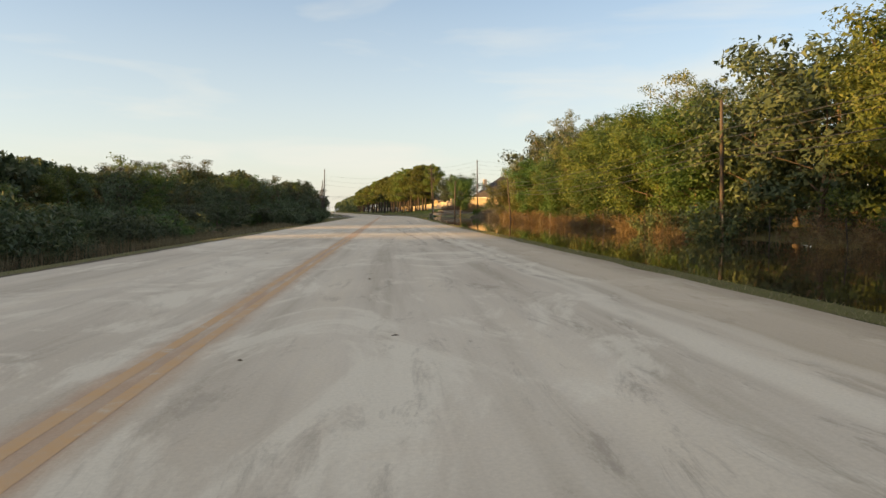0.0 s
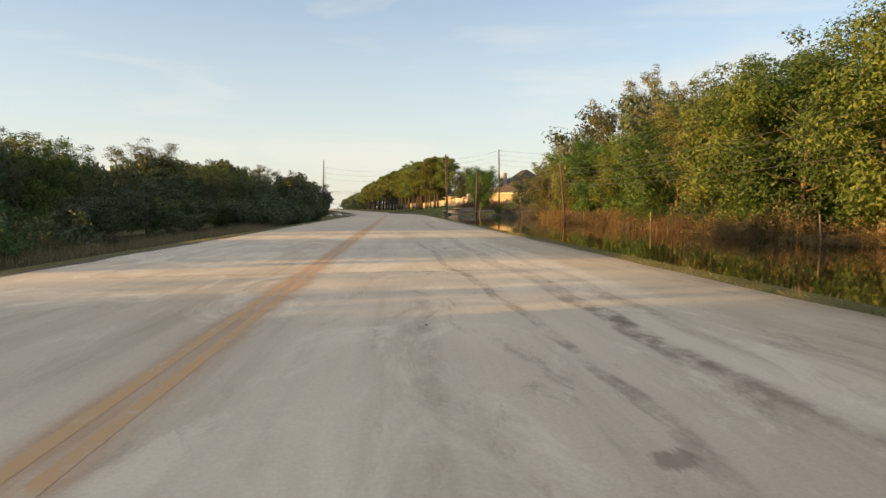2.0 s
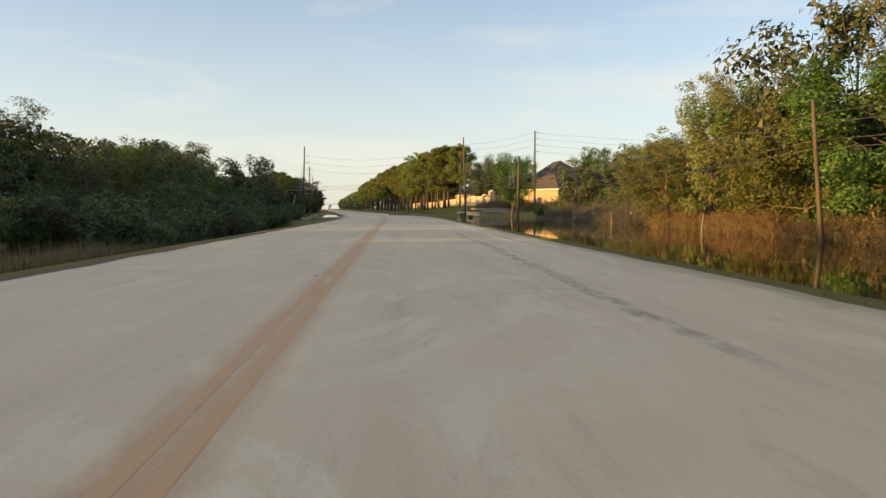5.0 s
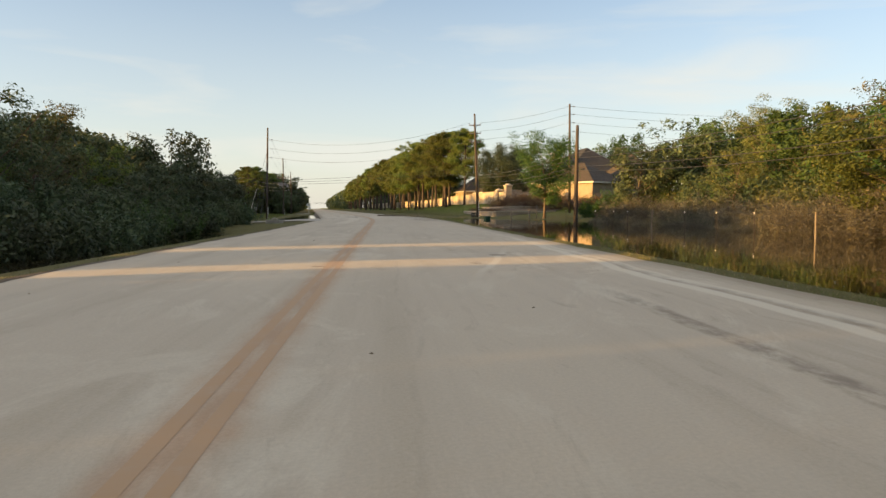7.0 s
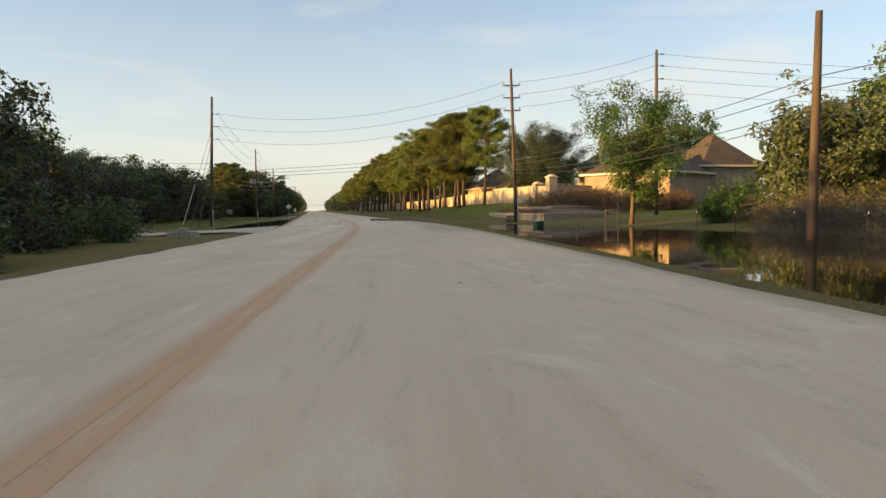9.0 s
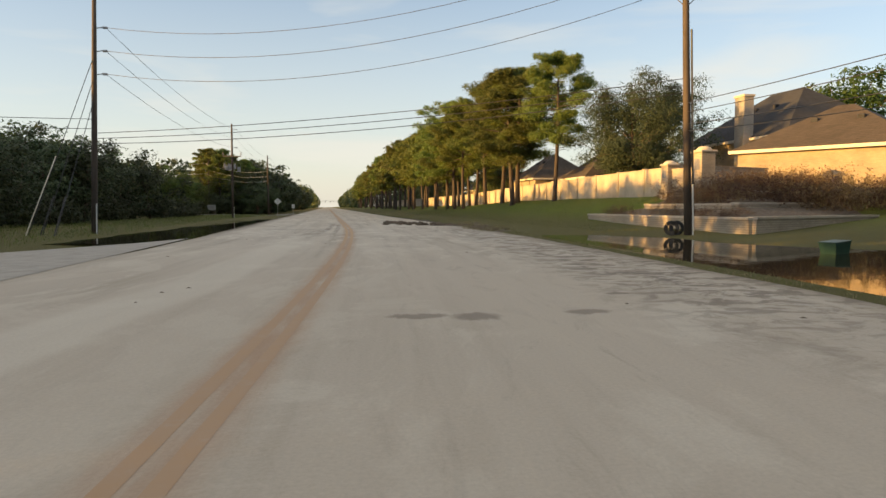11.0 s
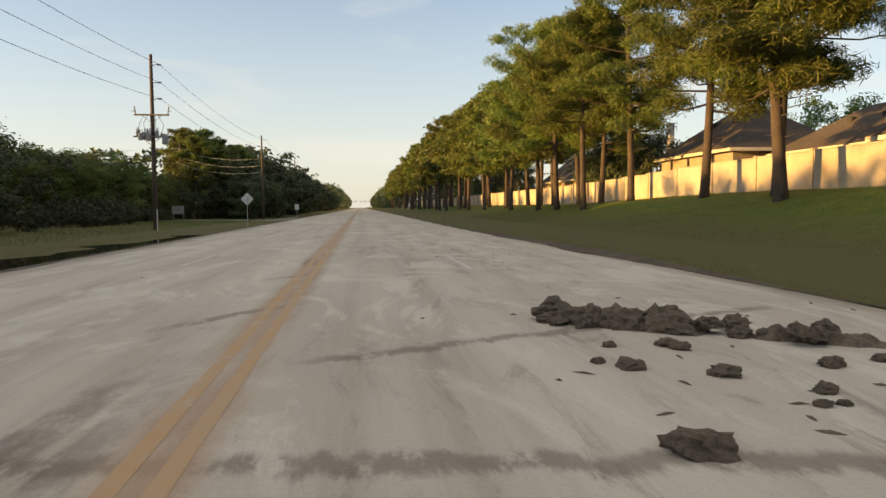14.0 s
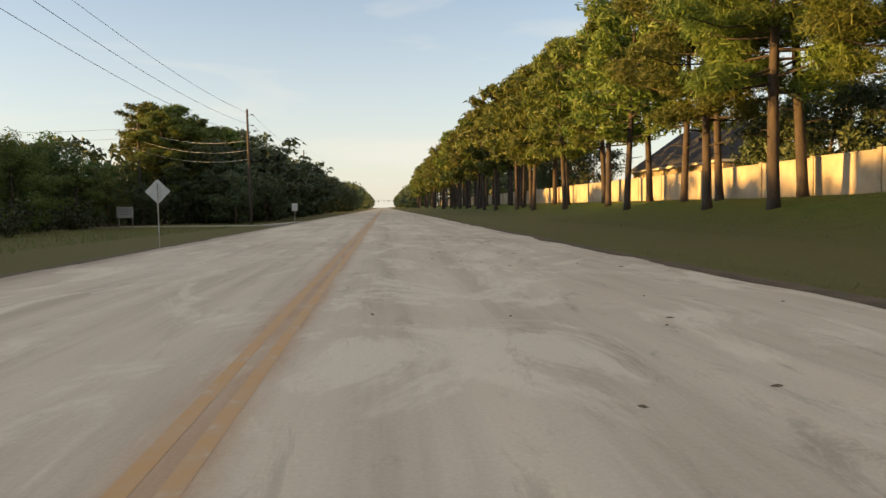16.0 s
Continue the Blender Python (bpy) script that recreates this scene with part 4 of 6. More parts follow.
for k, (x, y, s) in enumerate(PINES):
    tree("pine" if y < 316 else "mid_pine", k, x, y, s if y < 312 else s * 0.94, 1.22 if 276 < y < 280 else 1.05 if 280 < y < 316 else 1.0, group="pines on the berm")
rng = random.Random(21)
y = 360.0
while y < 640:
    for _ in range(2):
        tree("far_pine", rng.randrange(12), rng.uniform(16.5, 21.5), y + rng.uniform(-1.5, 1.5), rng.uniform(1.0, 1.2), group="pines on the berm")
    y += rng.uniform(5.0, 7.0) if y < 480 else rng.uniform(9, 13)

# ---- oaks and garden trees behind the wall ----
tree("oak", 0, 25.6, 261.5, 0.8)
tree("oak", 1, 29.0, 266.0, 0.82)
for k, (x, y, s) in enumerate([(27, 322, 0.75), (27.5, 324.5, 0.72), (28, 366, 0.9), (27, 375, 0.8), (29, 326, 0.7), (28.5, 386, 0.9), (28, 398, 0.9), (27.2, 309.5, 0.72), (27.6, 312.8, 0.78), (27.0, 316.2, 0.74), (27.8, 319.4, 0.8)]):
    tagged(tree("dark", k, x, y, s * 1.1), "dark green broadleaf garden tree behind the boundary wall", "tree")
for k, (x, y, s) in enumerate([(52, 268, 1.45), (56, 281, 1.2), (54, 318, 1.2), (58, 337, 1.2), (58, 240, 1.3), (60, 228, 1.1), (50, 222, 1.0)]):
    tree("green_back", k, x, y, s)

# stretches of the road that the sun reaches, where the thicket stays low
SUNNY = [(87.5, 91.8), (105.6, 109.4), (112.7, 114.0), (138.7, 142.0), (157.5, 158.8), (164.9, 166.4)]


def low_here(u, y, reach):
    """How tall a plant may grow at this offset so that the sun passes over it to the road; None where it is free."""
    at = y - u * math.tan(radians(SUN_HEADING))
    if any(a - reach < at < b + reach for a, b in SUNNY):
        return abs(u) * math.tan(radians(SUN_ELEVATION)) * 0.85
    return None


# ---- right flooded belt ----
RIGHT_BELT = [
    # offset from the centre line, y, kind, height
    (20.5, 66, "yellow", 8.8), (23.5, 69, "green", 10.5), (21.0, 72.5, "yellow", 8.5), (25.5, 75, "yellow", 11.0), (21.5, 78, "dark", 7.0), (25.0, 81.5, "dark", 9.6), (22.0, 84, "dark", 7.5),
    (26.0, 87, "dark", 10.9), (21.0, 89.5, "green", 8.0), (24.5, 93, "airy", 9.6), (20.6, 94, "yellow", 8.4), (25.5, 98.5, "feather", 11.4), (21.5, 99, "green", 8.8), (20.8, 103.5, "green", 8.6),
    (24.5, 106, "green", 10.2), (21.2, 108.5, "yellow", 8.8), (24.0, 112.5, "green", 10.8), (21.5, 114, "feather", 8.4), (24.5, 119, "dark", 9.0), (21.8, 119.5, "green", 7.6), (25.0, 124.5, "dark", 10.4),
    (22.3, 126, "green", 8.2), (24.8, 132, "thin", 13.0), (27.0, 135, "feather", 12.2), (22.8, 131, "yellow", 7.6), (24.5, 139, "thin", 12.6), (22.6, 138.5, "green", 8.6), (25.5, 145, "dark", 12.0),
    (23.0, 145.5, "yellow", 8.0), (24.0, 151.5, "feather", 9.4), (23.2, 156.5, "feather", 10.6), (26.5, 154, "green", 9.4), (22.6, 162.5, "feather", 7.0), (26.0, 166, "green", 7.0), (25.0, 169.5, "yellow", 5.8),
    (32.0, 174, "green", 7.5), (33.5, 182, "yellow", 8.0), (35.0, 190, "green", 9.6), (36.5, 197, "feather", 10.4), (35.0, 206, "dark", 9.2), (38.0, 214, "dark", 9.6), (40.0, 203, "green", 10.4), (42.0, 212, "green", 10.6),
    (46.0, 220, "green", 11.0), (38.0, 186, "dark", 9.4), (29.0, 191, "airy", 5.6),
]
TALL = {"green": 9.5, "yellow": 9.0, "feather": 9.5, "dark": 8.0, "thin": 9.6, "airy": 8.0}
for k, (u, y, kind, h) in enumerate(RIGHT_BELT):
    s = h / TALL[kind] * 0.98
    kind += "_back" if kind in ("green", "yellow") and u > 25.2 else ""
    tree(kind, k, xc(y) + u, y, s, max(0.85, 1.12 / s**0.5), group="trees of the flooded belt")
# leaning tree that stands in the water by the entrance
tree("lean", 0, 19.0, 218.8, 0.96)

k, y = 0, 52.0
while y < 166:
    for u in (shore(y) + 0.4, shore(y) + 2.4):
        if 116 < y < 127 and u < shore(y) + 1:
            continue
        if rng.random() < 0.9 and math.sin(0.55 * y + 0.4 * u) + 0.7 * math.sin(1.13 * y) > -0.35:
            kind = "rust" if (u < shore(y) + 1 and rng.random() < 0.8) or rng.random() < 0.25 else ("green" if rng.random() < 0.6 else "dark")
            label = "tangled rust-brown brush at the water's edge" if kind == "rust" else "green undergrowth below the flooded trees"
            shrub(kind, k, xc(y) + u + rng.uniform(-0.9, 0.9), y + rng.uniform(-1, 1), rng.uniform(0.7, 1.0), label, group="brush at the water's edge")
            k += 1
    y += 1.9
while y < 212:
    for u in (shore(y) - 0.2, shore(y) + 1.8, shore(y) + 4.6, shore(y) + 7.2, shore(y) + 10.0):
        kind = "grey" if u < shore(y) + 2 or rng.random() < 0.25 else ("olive" if rng.random() < 0.75 else "dark")
        label = "grey-brown leafless brush beside the flooded fence" if kind == "grey" else "low green shrub behind the flooded fence"
        shrub(kind, k, xc(y) + u + rng.uniform(-0.8, 0.8), y + rng.uniform(-1, 1), rng.uniform(0.8, 1.2) * (1.0 if u < shore(y) + 1 else 1.4), label, group="brush behind the fence")
        k += 1
    y += 2.3
for i in range(30):
    y = 167 + 1.3 * i
    shrub("grey", i, xc(y) + rng.uniform(20.6, 24.0), y, rng.uniform(0.55, 0.8), "low grey dead weeds at the flood's edge", rng.uniform(0.5, 0.8), group="brush behind the fence")
thicket("undergrowth", "tall dark undergrowth below the belt trees", [("dark" if k % 3 else "green", k, xc(184 + 2 * k) + rng.uniform(29, 36), 184 + 2 * k, rng.uniform(1.3, 1.9)) for k in range(16)])
for k, (x, y, s) in enumerate([(25.5, 208, 0.95), (29, 211, 0.9), (33.5, 216, 0.95)]):
    tree("dark", k, x, y, s, group="trees of the flooded belt")
for k, (x, y, s) in enumerate([(24, 213, 1.2), (26.5, 216, 1.2), (29, 219, 1.1), (28, 222, 0.8), (31, 226, 1.0), (22, 212.5, 0.9), (33, 229, 1.2)]):
    shrub("green", k, x, y, s, "low yellow-green shrub beside the entrance")

# ---- left belt ----
LEFT_BELT = [(40, 7), (46, 7), (52, 7.5), (58, 7), (64, 7.5), (70, 7), (76, 7), (82, 5.5), (88, 4.5), (93, 4.6), (98, 3.9), (104, 4.2), (110, 4.9), (117, 5.4), (123, 6.2), (128.5, 7.0), (134, 6.0), (138, 6.4), (144, 6.0), (149.5, 5.6),
             (154.5, 6.2), (161, 5.6), (164.5, 6.0), (171, 7.2), (176, 6.8), (182, 7.8), (188, 6.6), (194, 9.6), (198, 7.0), (203, 8.2), (209, 7.6), (214, 7.4)]
for k, (y, h) in enumerate(LEFT_BELT):
    for u, f in ((-24.0, 1.0), (-28.5, 0.92), (-16.8, 0.56)):
        du, dy, h1 = rng.uniform(-1.2, 1.2), rng.uniform(-1, 1) + (2.6 if u < -25 else 0.0), h * f * rng.uniform(0.9, 1.08)
        most = low_here(u + du, y + dy, 2.4)
        if most is not None:
            h1 = min(h1, most)
        kind = "dark" if u > -20 else ("airy" if k % 5 else "yellow_back") if u > -26 else ("airy", "dark")[k % 2]
        s = h1 / TALL.get(kind, 9.0) * 0.93
        tree(kind, k, xc(y) + u + du, y + dy, s, max(1.0, 0.85 / s**0.5), group="trees of the dark thicket")
# single crowns that stand above the thicket: x, y, kind, number, height, width
for x, y, kind, i, h, w in [(-38.5, 179.4, "feather", 2, 11.6, 1.5), (-37.5, 176.6, "green", 1, 8.4, 1.15), (-38.4, 204.1, "airy", 1, 10.6, 1.0), (-31.9, 194.4, "yellow", 0, 9.8, 0.95), (-23.0, 176.6, "airy", 2, 7.9, 1.25), (-24.6, 178.2, "airy", 1, 7.3, 1.1),
                            (-36.0, 134.0, "green", 3, 7.9, 1.0), (-38.0, 131.0, "airy", 0, 7.4, 1.1), (-35.5, 141.9, "airy", 1, 6.7, 1.1), (-36.4, 126.0, "airy", 2, 7.0, 1.1), (-39.0, 119.0, "yellow", 1, 6.4, 1.1)]:
    tree(kind, i, x, y, h / TALL[kind] * 0.93, w, group="trees of the dark thicket")
for k, (x, y, s) in enumerate([(-20.8, 208.5, 0.98), (-40, 135, 0.6), (-18.5, 214, 0.58)]):
    tree("dark", k, x, y, s * 1.15, group="trees of the dark thicket")
k, y, inner = 0, 42.0, []
while y < 214:
    for u in (-13.2, -17.0, -20.5, -26.0):
        du, dy, s = rng.uniform(-0.7, 0.7), rng.uniform(-1.2, 1.2), rng.uniform(0.75, 1.25) * (1.0 if u > -14 else (1.35 if u > -22 else 1.75) * (1.0 if y < 96 else 0.72 if y < 160 else 0.9))
        most = low_here(u + du, y + dy, 1.0)
        if most is not None:
            s = min(s, most / 3.0)
        kind = "dark" if rng.random() < 0.75 else "green"
        if u < -14 and (u < -18 or not 114 < y < 148):
            inner.append((kind, k, xc(y) + u + du, y + dy, s))
        elif u > -14 and not 114 < y < 148:
            shrub(kind, k, xc(y) + u + du, y + dy, s, "dark shrub at the edge of the thicket", group="shrubs of the dark thicket")
        k += 1
    y += 2.9

thicket("undergrowth", "dark undergrowth inside the roadside thicket", inner)

# trees round the left field, then the long wood beside the road
for k, (x, y, kind, s) in enumerate([
    (-27, 236, "dark", 1.0), (-24, 242, "dark", 1.0), (-29, 249, "dark", 1.15), (-25.5, 256, "dark", 1.05), (-31, 262, "dark", 1.2), (-27, 268, "dark", 1.1), (-32, 275, "dark", 1.15), (-28, 281, "dark", 1.05),
    (-33, 289, "dark", 1.2), (-29.5, 296, "dark", 1.0), (-36, 302, "green_back", 1.1), (-33, 311, "dark", 1.1), (-38, 320, "green_back", 1.1), (-33, 328, "yellow", 0.95), (-30, 336, "yellow", 0.95), (-35, 341, "yellow", 1.05),
    (-40, 332, "green_back", 1.1), (-37, 245, "green_back", 1.15), (-40, 258, "green_back", 1.2), (-41, 271, "green_back", 1.1), (-42, 284, "green_back", 1.15), (-44, 298, "green_back", 1.2), (-46, 312, "green_back", 1.1), (-33, 352, "green_back", 0.95), (-38, 349, "yellow_back", 1.0), (-44, 345, "green_back", 1.0), (-41, 356, "green_back", 1.05), (-27.5, 354, "yellow_back", 0.85), (-30.5, 358, "green_back", 0.9), (-29, 349.5, "yellow_back", 0.8), (-25.5, 358.5, "dark", 0.75),
]):
    tree(kind, k, x, y, s * (0.8 if y < 300 else 0.83) * ((abs(x) + 1) / 28) ** 0.6, 1.3, group="trees round the field")
# the yellow pair at the end carries evening gold in its leaf colour
for x, y, kind, i, h, w in [(-24.2, 275.5, "dark", 1, 8.9, 1.2), (-26.8, 273.0, "dark", 3, 9.1, 1.15), (-32.9, 284.1, "dark", 5, 10.3, 1.15), (-30.5, 279.0, "dark", 0, 9.6, 1.15), (-23.7, 297.6, "dark", 4, 8.4, 1.2), (-26.0, 293.5, "dark", 2, 8.0, 1.15), (-27.9, 336.4, "yellow", 2, 8.2, 1.1), (-30.5, 331.5, "yellow", 0, 8.0, 1.1)]:
    tree(kind, i, x, y, h / TALL[kind] * 0.9, w, group="trees round the field")
for k, (x, y, s) in enumerate([(-27.5, 367, 1.0), (-25.5, 371, 1.02), (-28.5, 372, 1.0), (-23.5, 375, 0.92), (-26.5, 378, 0.95), (-25, 364, 0.9), (-21, 382, 0.9), (-23.5, 366, 0.85)]):
    tree("mid_pine", k, x, y, s, 1.15)
y = 366.0
while y < 640:
    for u in (-15.5, -21.5):
        s = (0.72 if u > -17 else 1.0) * rng.uniform(0.85, 1.2) * (1.1 if y < 376 else 1)
        tree("dark" if y < 376 else "far", rng.randrange(12), u + rng.uniform(-1.4, 1.4), y + rng.uniform(-2, 2), s, 1.15, group="trees of the long wood")
    y += 5.5 if y < 450 else 9.0
low_growth = []
for k in range(30):
    low_growth.append(("dark", k, rng.uniform(-44, -29), rng.uniform(285, 362), rng.uniform(1.2, 1.9)))
for k in range(34):
    low_growth.append(("dark", k, rng.uniform(-24, -17), rng.uniform(364, 425), rng.uniform(0.9, 1.5)))
for k in range(34):
    low_growth.append(("dark", k, rng.uniform(-40, -26), rng.uniform(362, 410), rng.uniform(1.2, 1.9)))
for k in range(30):
    low_growth.append(("dark", k, rng.uniform(-30, -23), rng.uniform(236, 346), rng.uniform(0.8, 1.4)))
thicket("undergrowth", "dark undergrowth below the trees round the field", low_growth)

# the far woods behind, past counting, and unseen rows added to cast shade
def wood_row(name, spots, seed, n=460, leaf=1.35):
    rg = np.random.default_rng(seed)
    quads = []
    for x, y, h, r in spots:
        out = unit(rg.normal(size=(n, 3)))
        pos = np.array([x, y, h * 0.5]) + out * np.array([r, r, h * 0.5]) * (0.75 + 0.25 * rg.random((n, 1)))
        ln = leaf * (0.6 + 0.8 * rg.random(n))
        quads.append(leaf_tris(rg, pos, rg.normal(size=(n, 3)), ln, ln * 0.8))
    tagged(new(name, tris_mesh(name, np.concatenate(quads), M["leaf_dark"])), "dark green wood, some rows unseen and added for shade", "wood", kind="stuff")


# two unseen rows on the left, added to shade the first stretch
wood_row("woodland", [(xc(y) - rng.uniform(30, 40), y, rng.uniform(9.5, 11.5), 4.5) for y in range(8, 74, 4)], 11, 900, 0.7)
wood_row("woodland", [(xc(y) - rng.uniform(30, 34), y, rng.uniform(6.6, 7.6), 2.2) for y in np.arange(88.5, 99, 1.7)], 12, 700, 0.5)
behind = [(-44 - rng.uniform(0, 14), 20 + 5 * i) for i in range(36)]
wood_row("woodland", [(x, y, rng.uniform(5.6, 7.0), 4) for x, y in behind if low_here(x - xc(y), y, 4.5) is None], 1, 1300, 0.6)
# hidden row added behind the thicket to shade road and right-hand brush
near_shade_row = [(xc(y) - rng.uniform(31.5, 33.5), y) for y in np.arange(101, 208, 1.9)]
wood_row("woodland", [(x, y, rng.uniform(5.9, 6.4) + 2.9 * smooth(160, 180, y), 2.1) for x, y in near_shade_row if low_here(x - xc(y), y, 1.5) is None], 14, 620, 0.42)
wood_row("woodland", [(-48 - rng.uniform(0, 12), 200 + 4 * i, min(rng.uniform(11.5, 15.5) * (1.0 if i < 21 else 0.78), (7.4 + 0.24 * i) * rng.uniform(0.9, 1.0)), 5) for i in range(50)], 4, 800)
wood_row("woodland", [(-50 - rng.uniform(0, 9), 208 + 3 * i, (7.6 + 0.17 * i) * rng.uniform(0.85, 1.0), 4.5) for i in range(14)], 7, 800)
# hidden row farther out, added to throw shade on the boundary wall
wood_row("woodland", [(-68 - rng.uniform(0, 12), 190 + 3.2 * i, (8.6 + 0.1 * i) * rng.uniform(0.85, 1.0), 5) for i in range(29)], 8)
# out-of-view row, added to shade the planter and entrance
wood_row("woodland", [(-33.5 - rng.uniform(0, 2.5), 214 + 2.2 * i, rng.uniform(10.4, 11.4) if i < 16 else rng.uniform(9.2, 9.8), 2.8) for i in range(22)], 13, 800, 0.55)
# narrow hidden trees, added to trim the edges of the road's sun stripes
slim_rng = random.Random(33)
slim_shade_row = [(xc(y) - slim_rng.uniform(31.5, 33.0), y) for y in np.arange(100.5, 175, 0.65)]
wood_row("woodland", [(x, y, slim_rng.uniform(6.2, 6.7), 0.65) for x, y in slim_shade_row if low_here(x - xc(y), y, 0.5) is None], 15, 190, 0.36)
# extra clump, added only to shade the near end of the wall
wood_row("woodland", [(-47 - slim_rng.uniform(0, 3), 243 + 2.2 * i, slim_rng.uniform(12.2, 12.8), 3.2) for i in range(13)], 16, 700, 0.6)
wood_row("woodland", [(-40 - rng.uniform(0, 16), 352 + 4 * i, rng.uniform(5, 7), 4.5) for i in range(22)], 9)
wood_row("woodland", [(xc(y) + rng.uniform(30, 44), y, rng.uniform(7, 9.5), 4.5) for y in range(20, 172, 3)], 2, 1900, 0.42)
wood_row("woodland", [(xc(y) + rng.uniform(42, 60), y, rng.uniform(9, 12), 5) for y in range(150, 240, 5)], 5, 1300, 0.6)
wood_row("woodland", [(rng.choice((-1, 1)) * rng.uniform(27, 60), 400 + 9 * i, rng.uniform(13, 17), 7) for i in range(40)], 3)
wood_row("woodland", [(x + rng.uniform(-2, 2), 640 + 12 * i, rng.uniform(14, 18), 7) for i in range(50) for x in (-19, 21)], 6)

# ---- grasses ----
def blades(name, seed, spots, height, width, mat, label, lean=0.3):
    """spots: arrays of x, y, z of the roots."""
    rg = np.random.default_rng(seed)
    n = len(spots)
    h = height * (0.5 + 0.8 * rg.random(n))
    a = rg.random(n) * 2 * math.pi
    side = np.stack([np.cos(a), np.sin(a), 0 * a], 1) * (width * (0.6 + 0.8 * rg.random(n)))[:, None]
    tip = np.stack([rg.normal(size=n) * lean * h, rg.normal(size=n) * lean * h, h], 1)
    q = np.stack([spots - side, spots + side, spots + tip], 1)
    tagged(new(name, tris_mesh(name, q, mat)), label, "grass", kind="stuff")


def scatter(seed, n, y0, y1, pick):
    rg = random.Random(seed)
    out = []
    for _ in range(n):
        y = rg.uniform(y0, y1)
        x = xc(y) + pick(rg, y)
        out.append((x, y, ground_z(x, y) - 0.02))
    return np.array(out)


blades("verge_grass", 1, scatter(1, 20000, 45, 262, lambda r, y: right_edge(y) + abs(r.gauss(0.1, 0.28))), 0.055, 0.007, M["grass_blade"], "low dark grass along the road's edge")
blades("verge_grass", 10, scatter(10, 9000, 45, 250, lambda r, y: right_edge(y) + abs(r.gauss(0.05, 0.25))), 0.08, 0.008, M["straw"], "flattened dead grass along the road's edge", 0.9)
blades("verge_grass", 2, scatter(2, 9000, 262, 360, lambda r, y: right_edge(y) + abs(r.gauss(0.1, 0.5))), 0.1, 0.006, M["grass_blade"], "low dark grass along the road's edge")
blades("verge_grass", 3, scatter(3, 9000, 45, 360, lambda r, y: left_edge(y) - abs(r.gauss(0.2, 0.4)) - (4.0 if 212 < y < 292 else 0.0)), 0.12, 0.006, M["grass_blade"], "low dark grass along the road's edge")
blades("dry_reeds", 4, scatter(4, 10000, 45, 152, lambda r, y: -r.uniform(10.4, 13.6)), 0.85, 0.012, M["straw"], "pale dry reeds in the roadside ditch", 0.2)
blades("dry_reeds", 5, scatter(5, 2600, 50, 210, lambda r, y: shore(y) + r.uniform(-0.8, 2.0)), 0.8, 0.012, M["straw"], "straw-coloured dead weeds standing in the flood", 0.25)
blades("ridge_grass", 8, scatter(8, 6000, 240, 256, lambda r, y: 8.0 + 0.9 * smooth(246, 251, y) + r.gauss(0, 0.45)), 0.26, 0.008, M["straw"], "dead grass tangled in the scraped mud", 0.8)
blades("dry_reeds", 9, scatter(9, 14000, 92, 150, lambda r, y: -r.uniform(10.4, 13.2)), 0.6, 0.012, M["straw"], "pale dry reeds in the roadside ditch", 0.3)
blades("lawn_grass", 6, scatter(6, 42000, 236, 330, lambda r, y: r.uniform(12.5, 21.5)), 0.08, 0.01, M["grass_blade"], "mown green lawn grass on the berm", 0.4)
blades("field_grass", 7, scatter(7, 16000, 234, 360, lambda r, y: -r.uniform(13.4, 25)), 0.22, 0.014, M["grass_blade"], "unmown grass of the field", 0.35)

# ---- boundary wall ----
WALL_X, PANEL = 22.0, 4.57
panel_mesh = Shape().box(-0.06, 0.0, -0.35, 0.06, PANEL - 0.24, 1.82).box(-0.085, 0.0, 1.82, 0.085, PANEL - 0.24, 1.9, 0.02).mesh("wall_panel", M["wall_panel"])
post_mesh = Shape().box(-0.12, -0.12, -0.4, 0.12, 0.12, 1.9).box(-0.15, -0.15, 1.9, 0.15, 0.15, 1.98, 0.03).mesh("wall_post", M["wall_post"])
wall = empty("boundary_wall", pose(0, 0, 0), "tan masonry boundary wall in panels between posts", "wall", kind="structure")
for i in range(64):
    y = 252.3 - PANEL + PANEL * i
    z = lerp(lerp(2.1, 1.9, smooth(252, 278, y)), 1.42, smooth(278, 316, y))
    part("wall_post", post_mesh, wall, m=pose(WALL_X, y, z))
    part("wall_panel", panel_mesh, wall, m=pose(WALL_X, y + 0.12, z))

# ---- estate entrance: terraced planter, pillars, shrubs ----
def wall_run(a, b, z0, z1, thick, cap=0.1):
    """A straight low wall from a to b, with a wider cap stone; two shapes."""
    ax, ay, bx, by = *a, *b
    d = Vector((bx - ax, by - ay, 0))
    n = Vector((-d.y, d.x, 0)).normalized()
    def slab(t, lo, hi):
        p = [Vector((ax, ay, 0)) - n * t / 2, Vector((bx, by, 0)) - n * t / 2, Vector((bx, by, 0)) + n * t / 2, Vector((ax, ay, 0)) + n * t / 2]
        v = [(q.x, q.y, z) for z in (lo, hi) for q in p]
        return v, [(3, 2, 1, 0), (4, 5, 6, 7), (0, 1, 5, 4), (1, 2, 6, 5), (2, 3, 7, 6), (3, 0, 4, 7)]
    return slab(thick, z0, z1), slab(thick + 0.1, z1, z1 + cap)


planter = empty("planter", pose(0, 0, 0), "terraced planter of tan stone courses with pale caps", "planter")
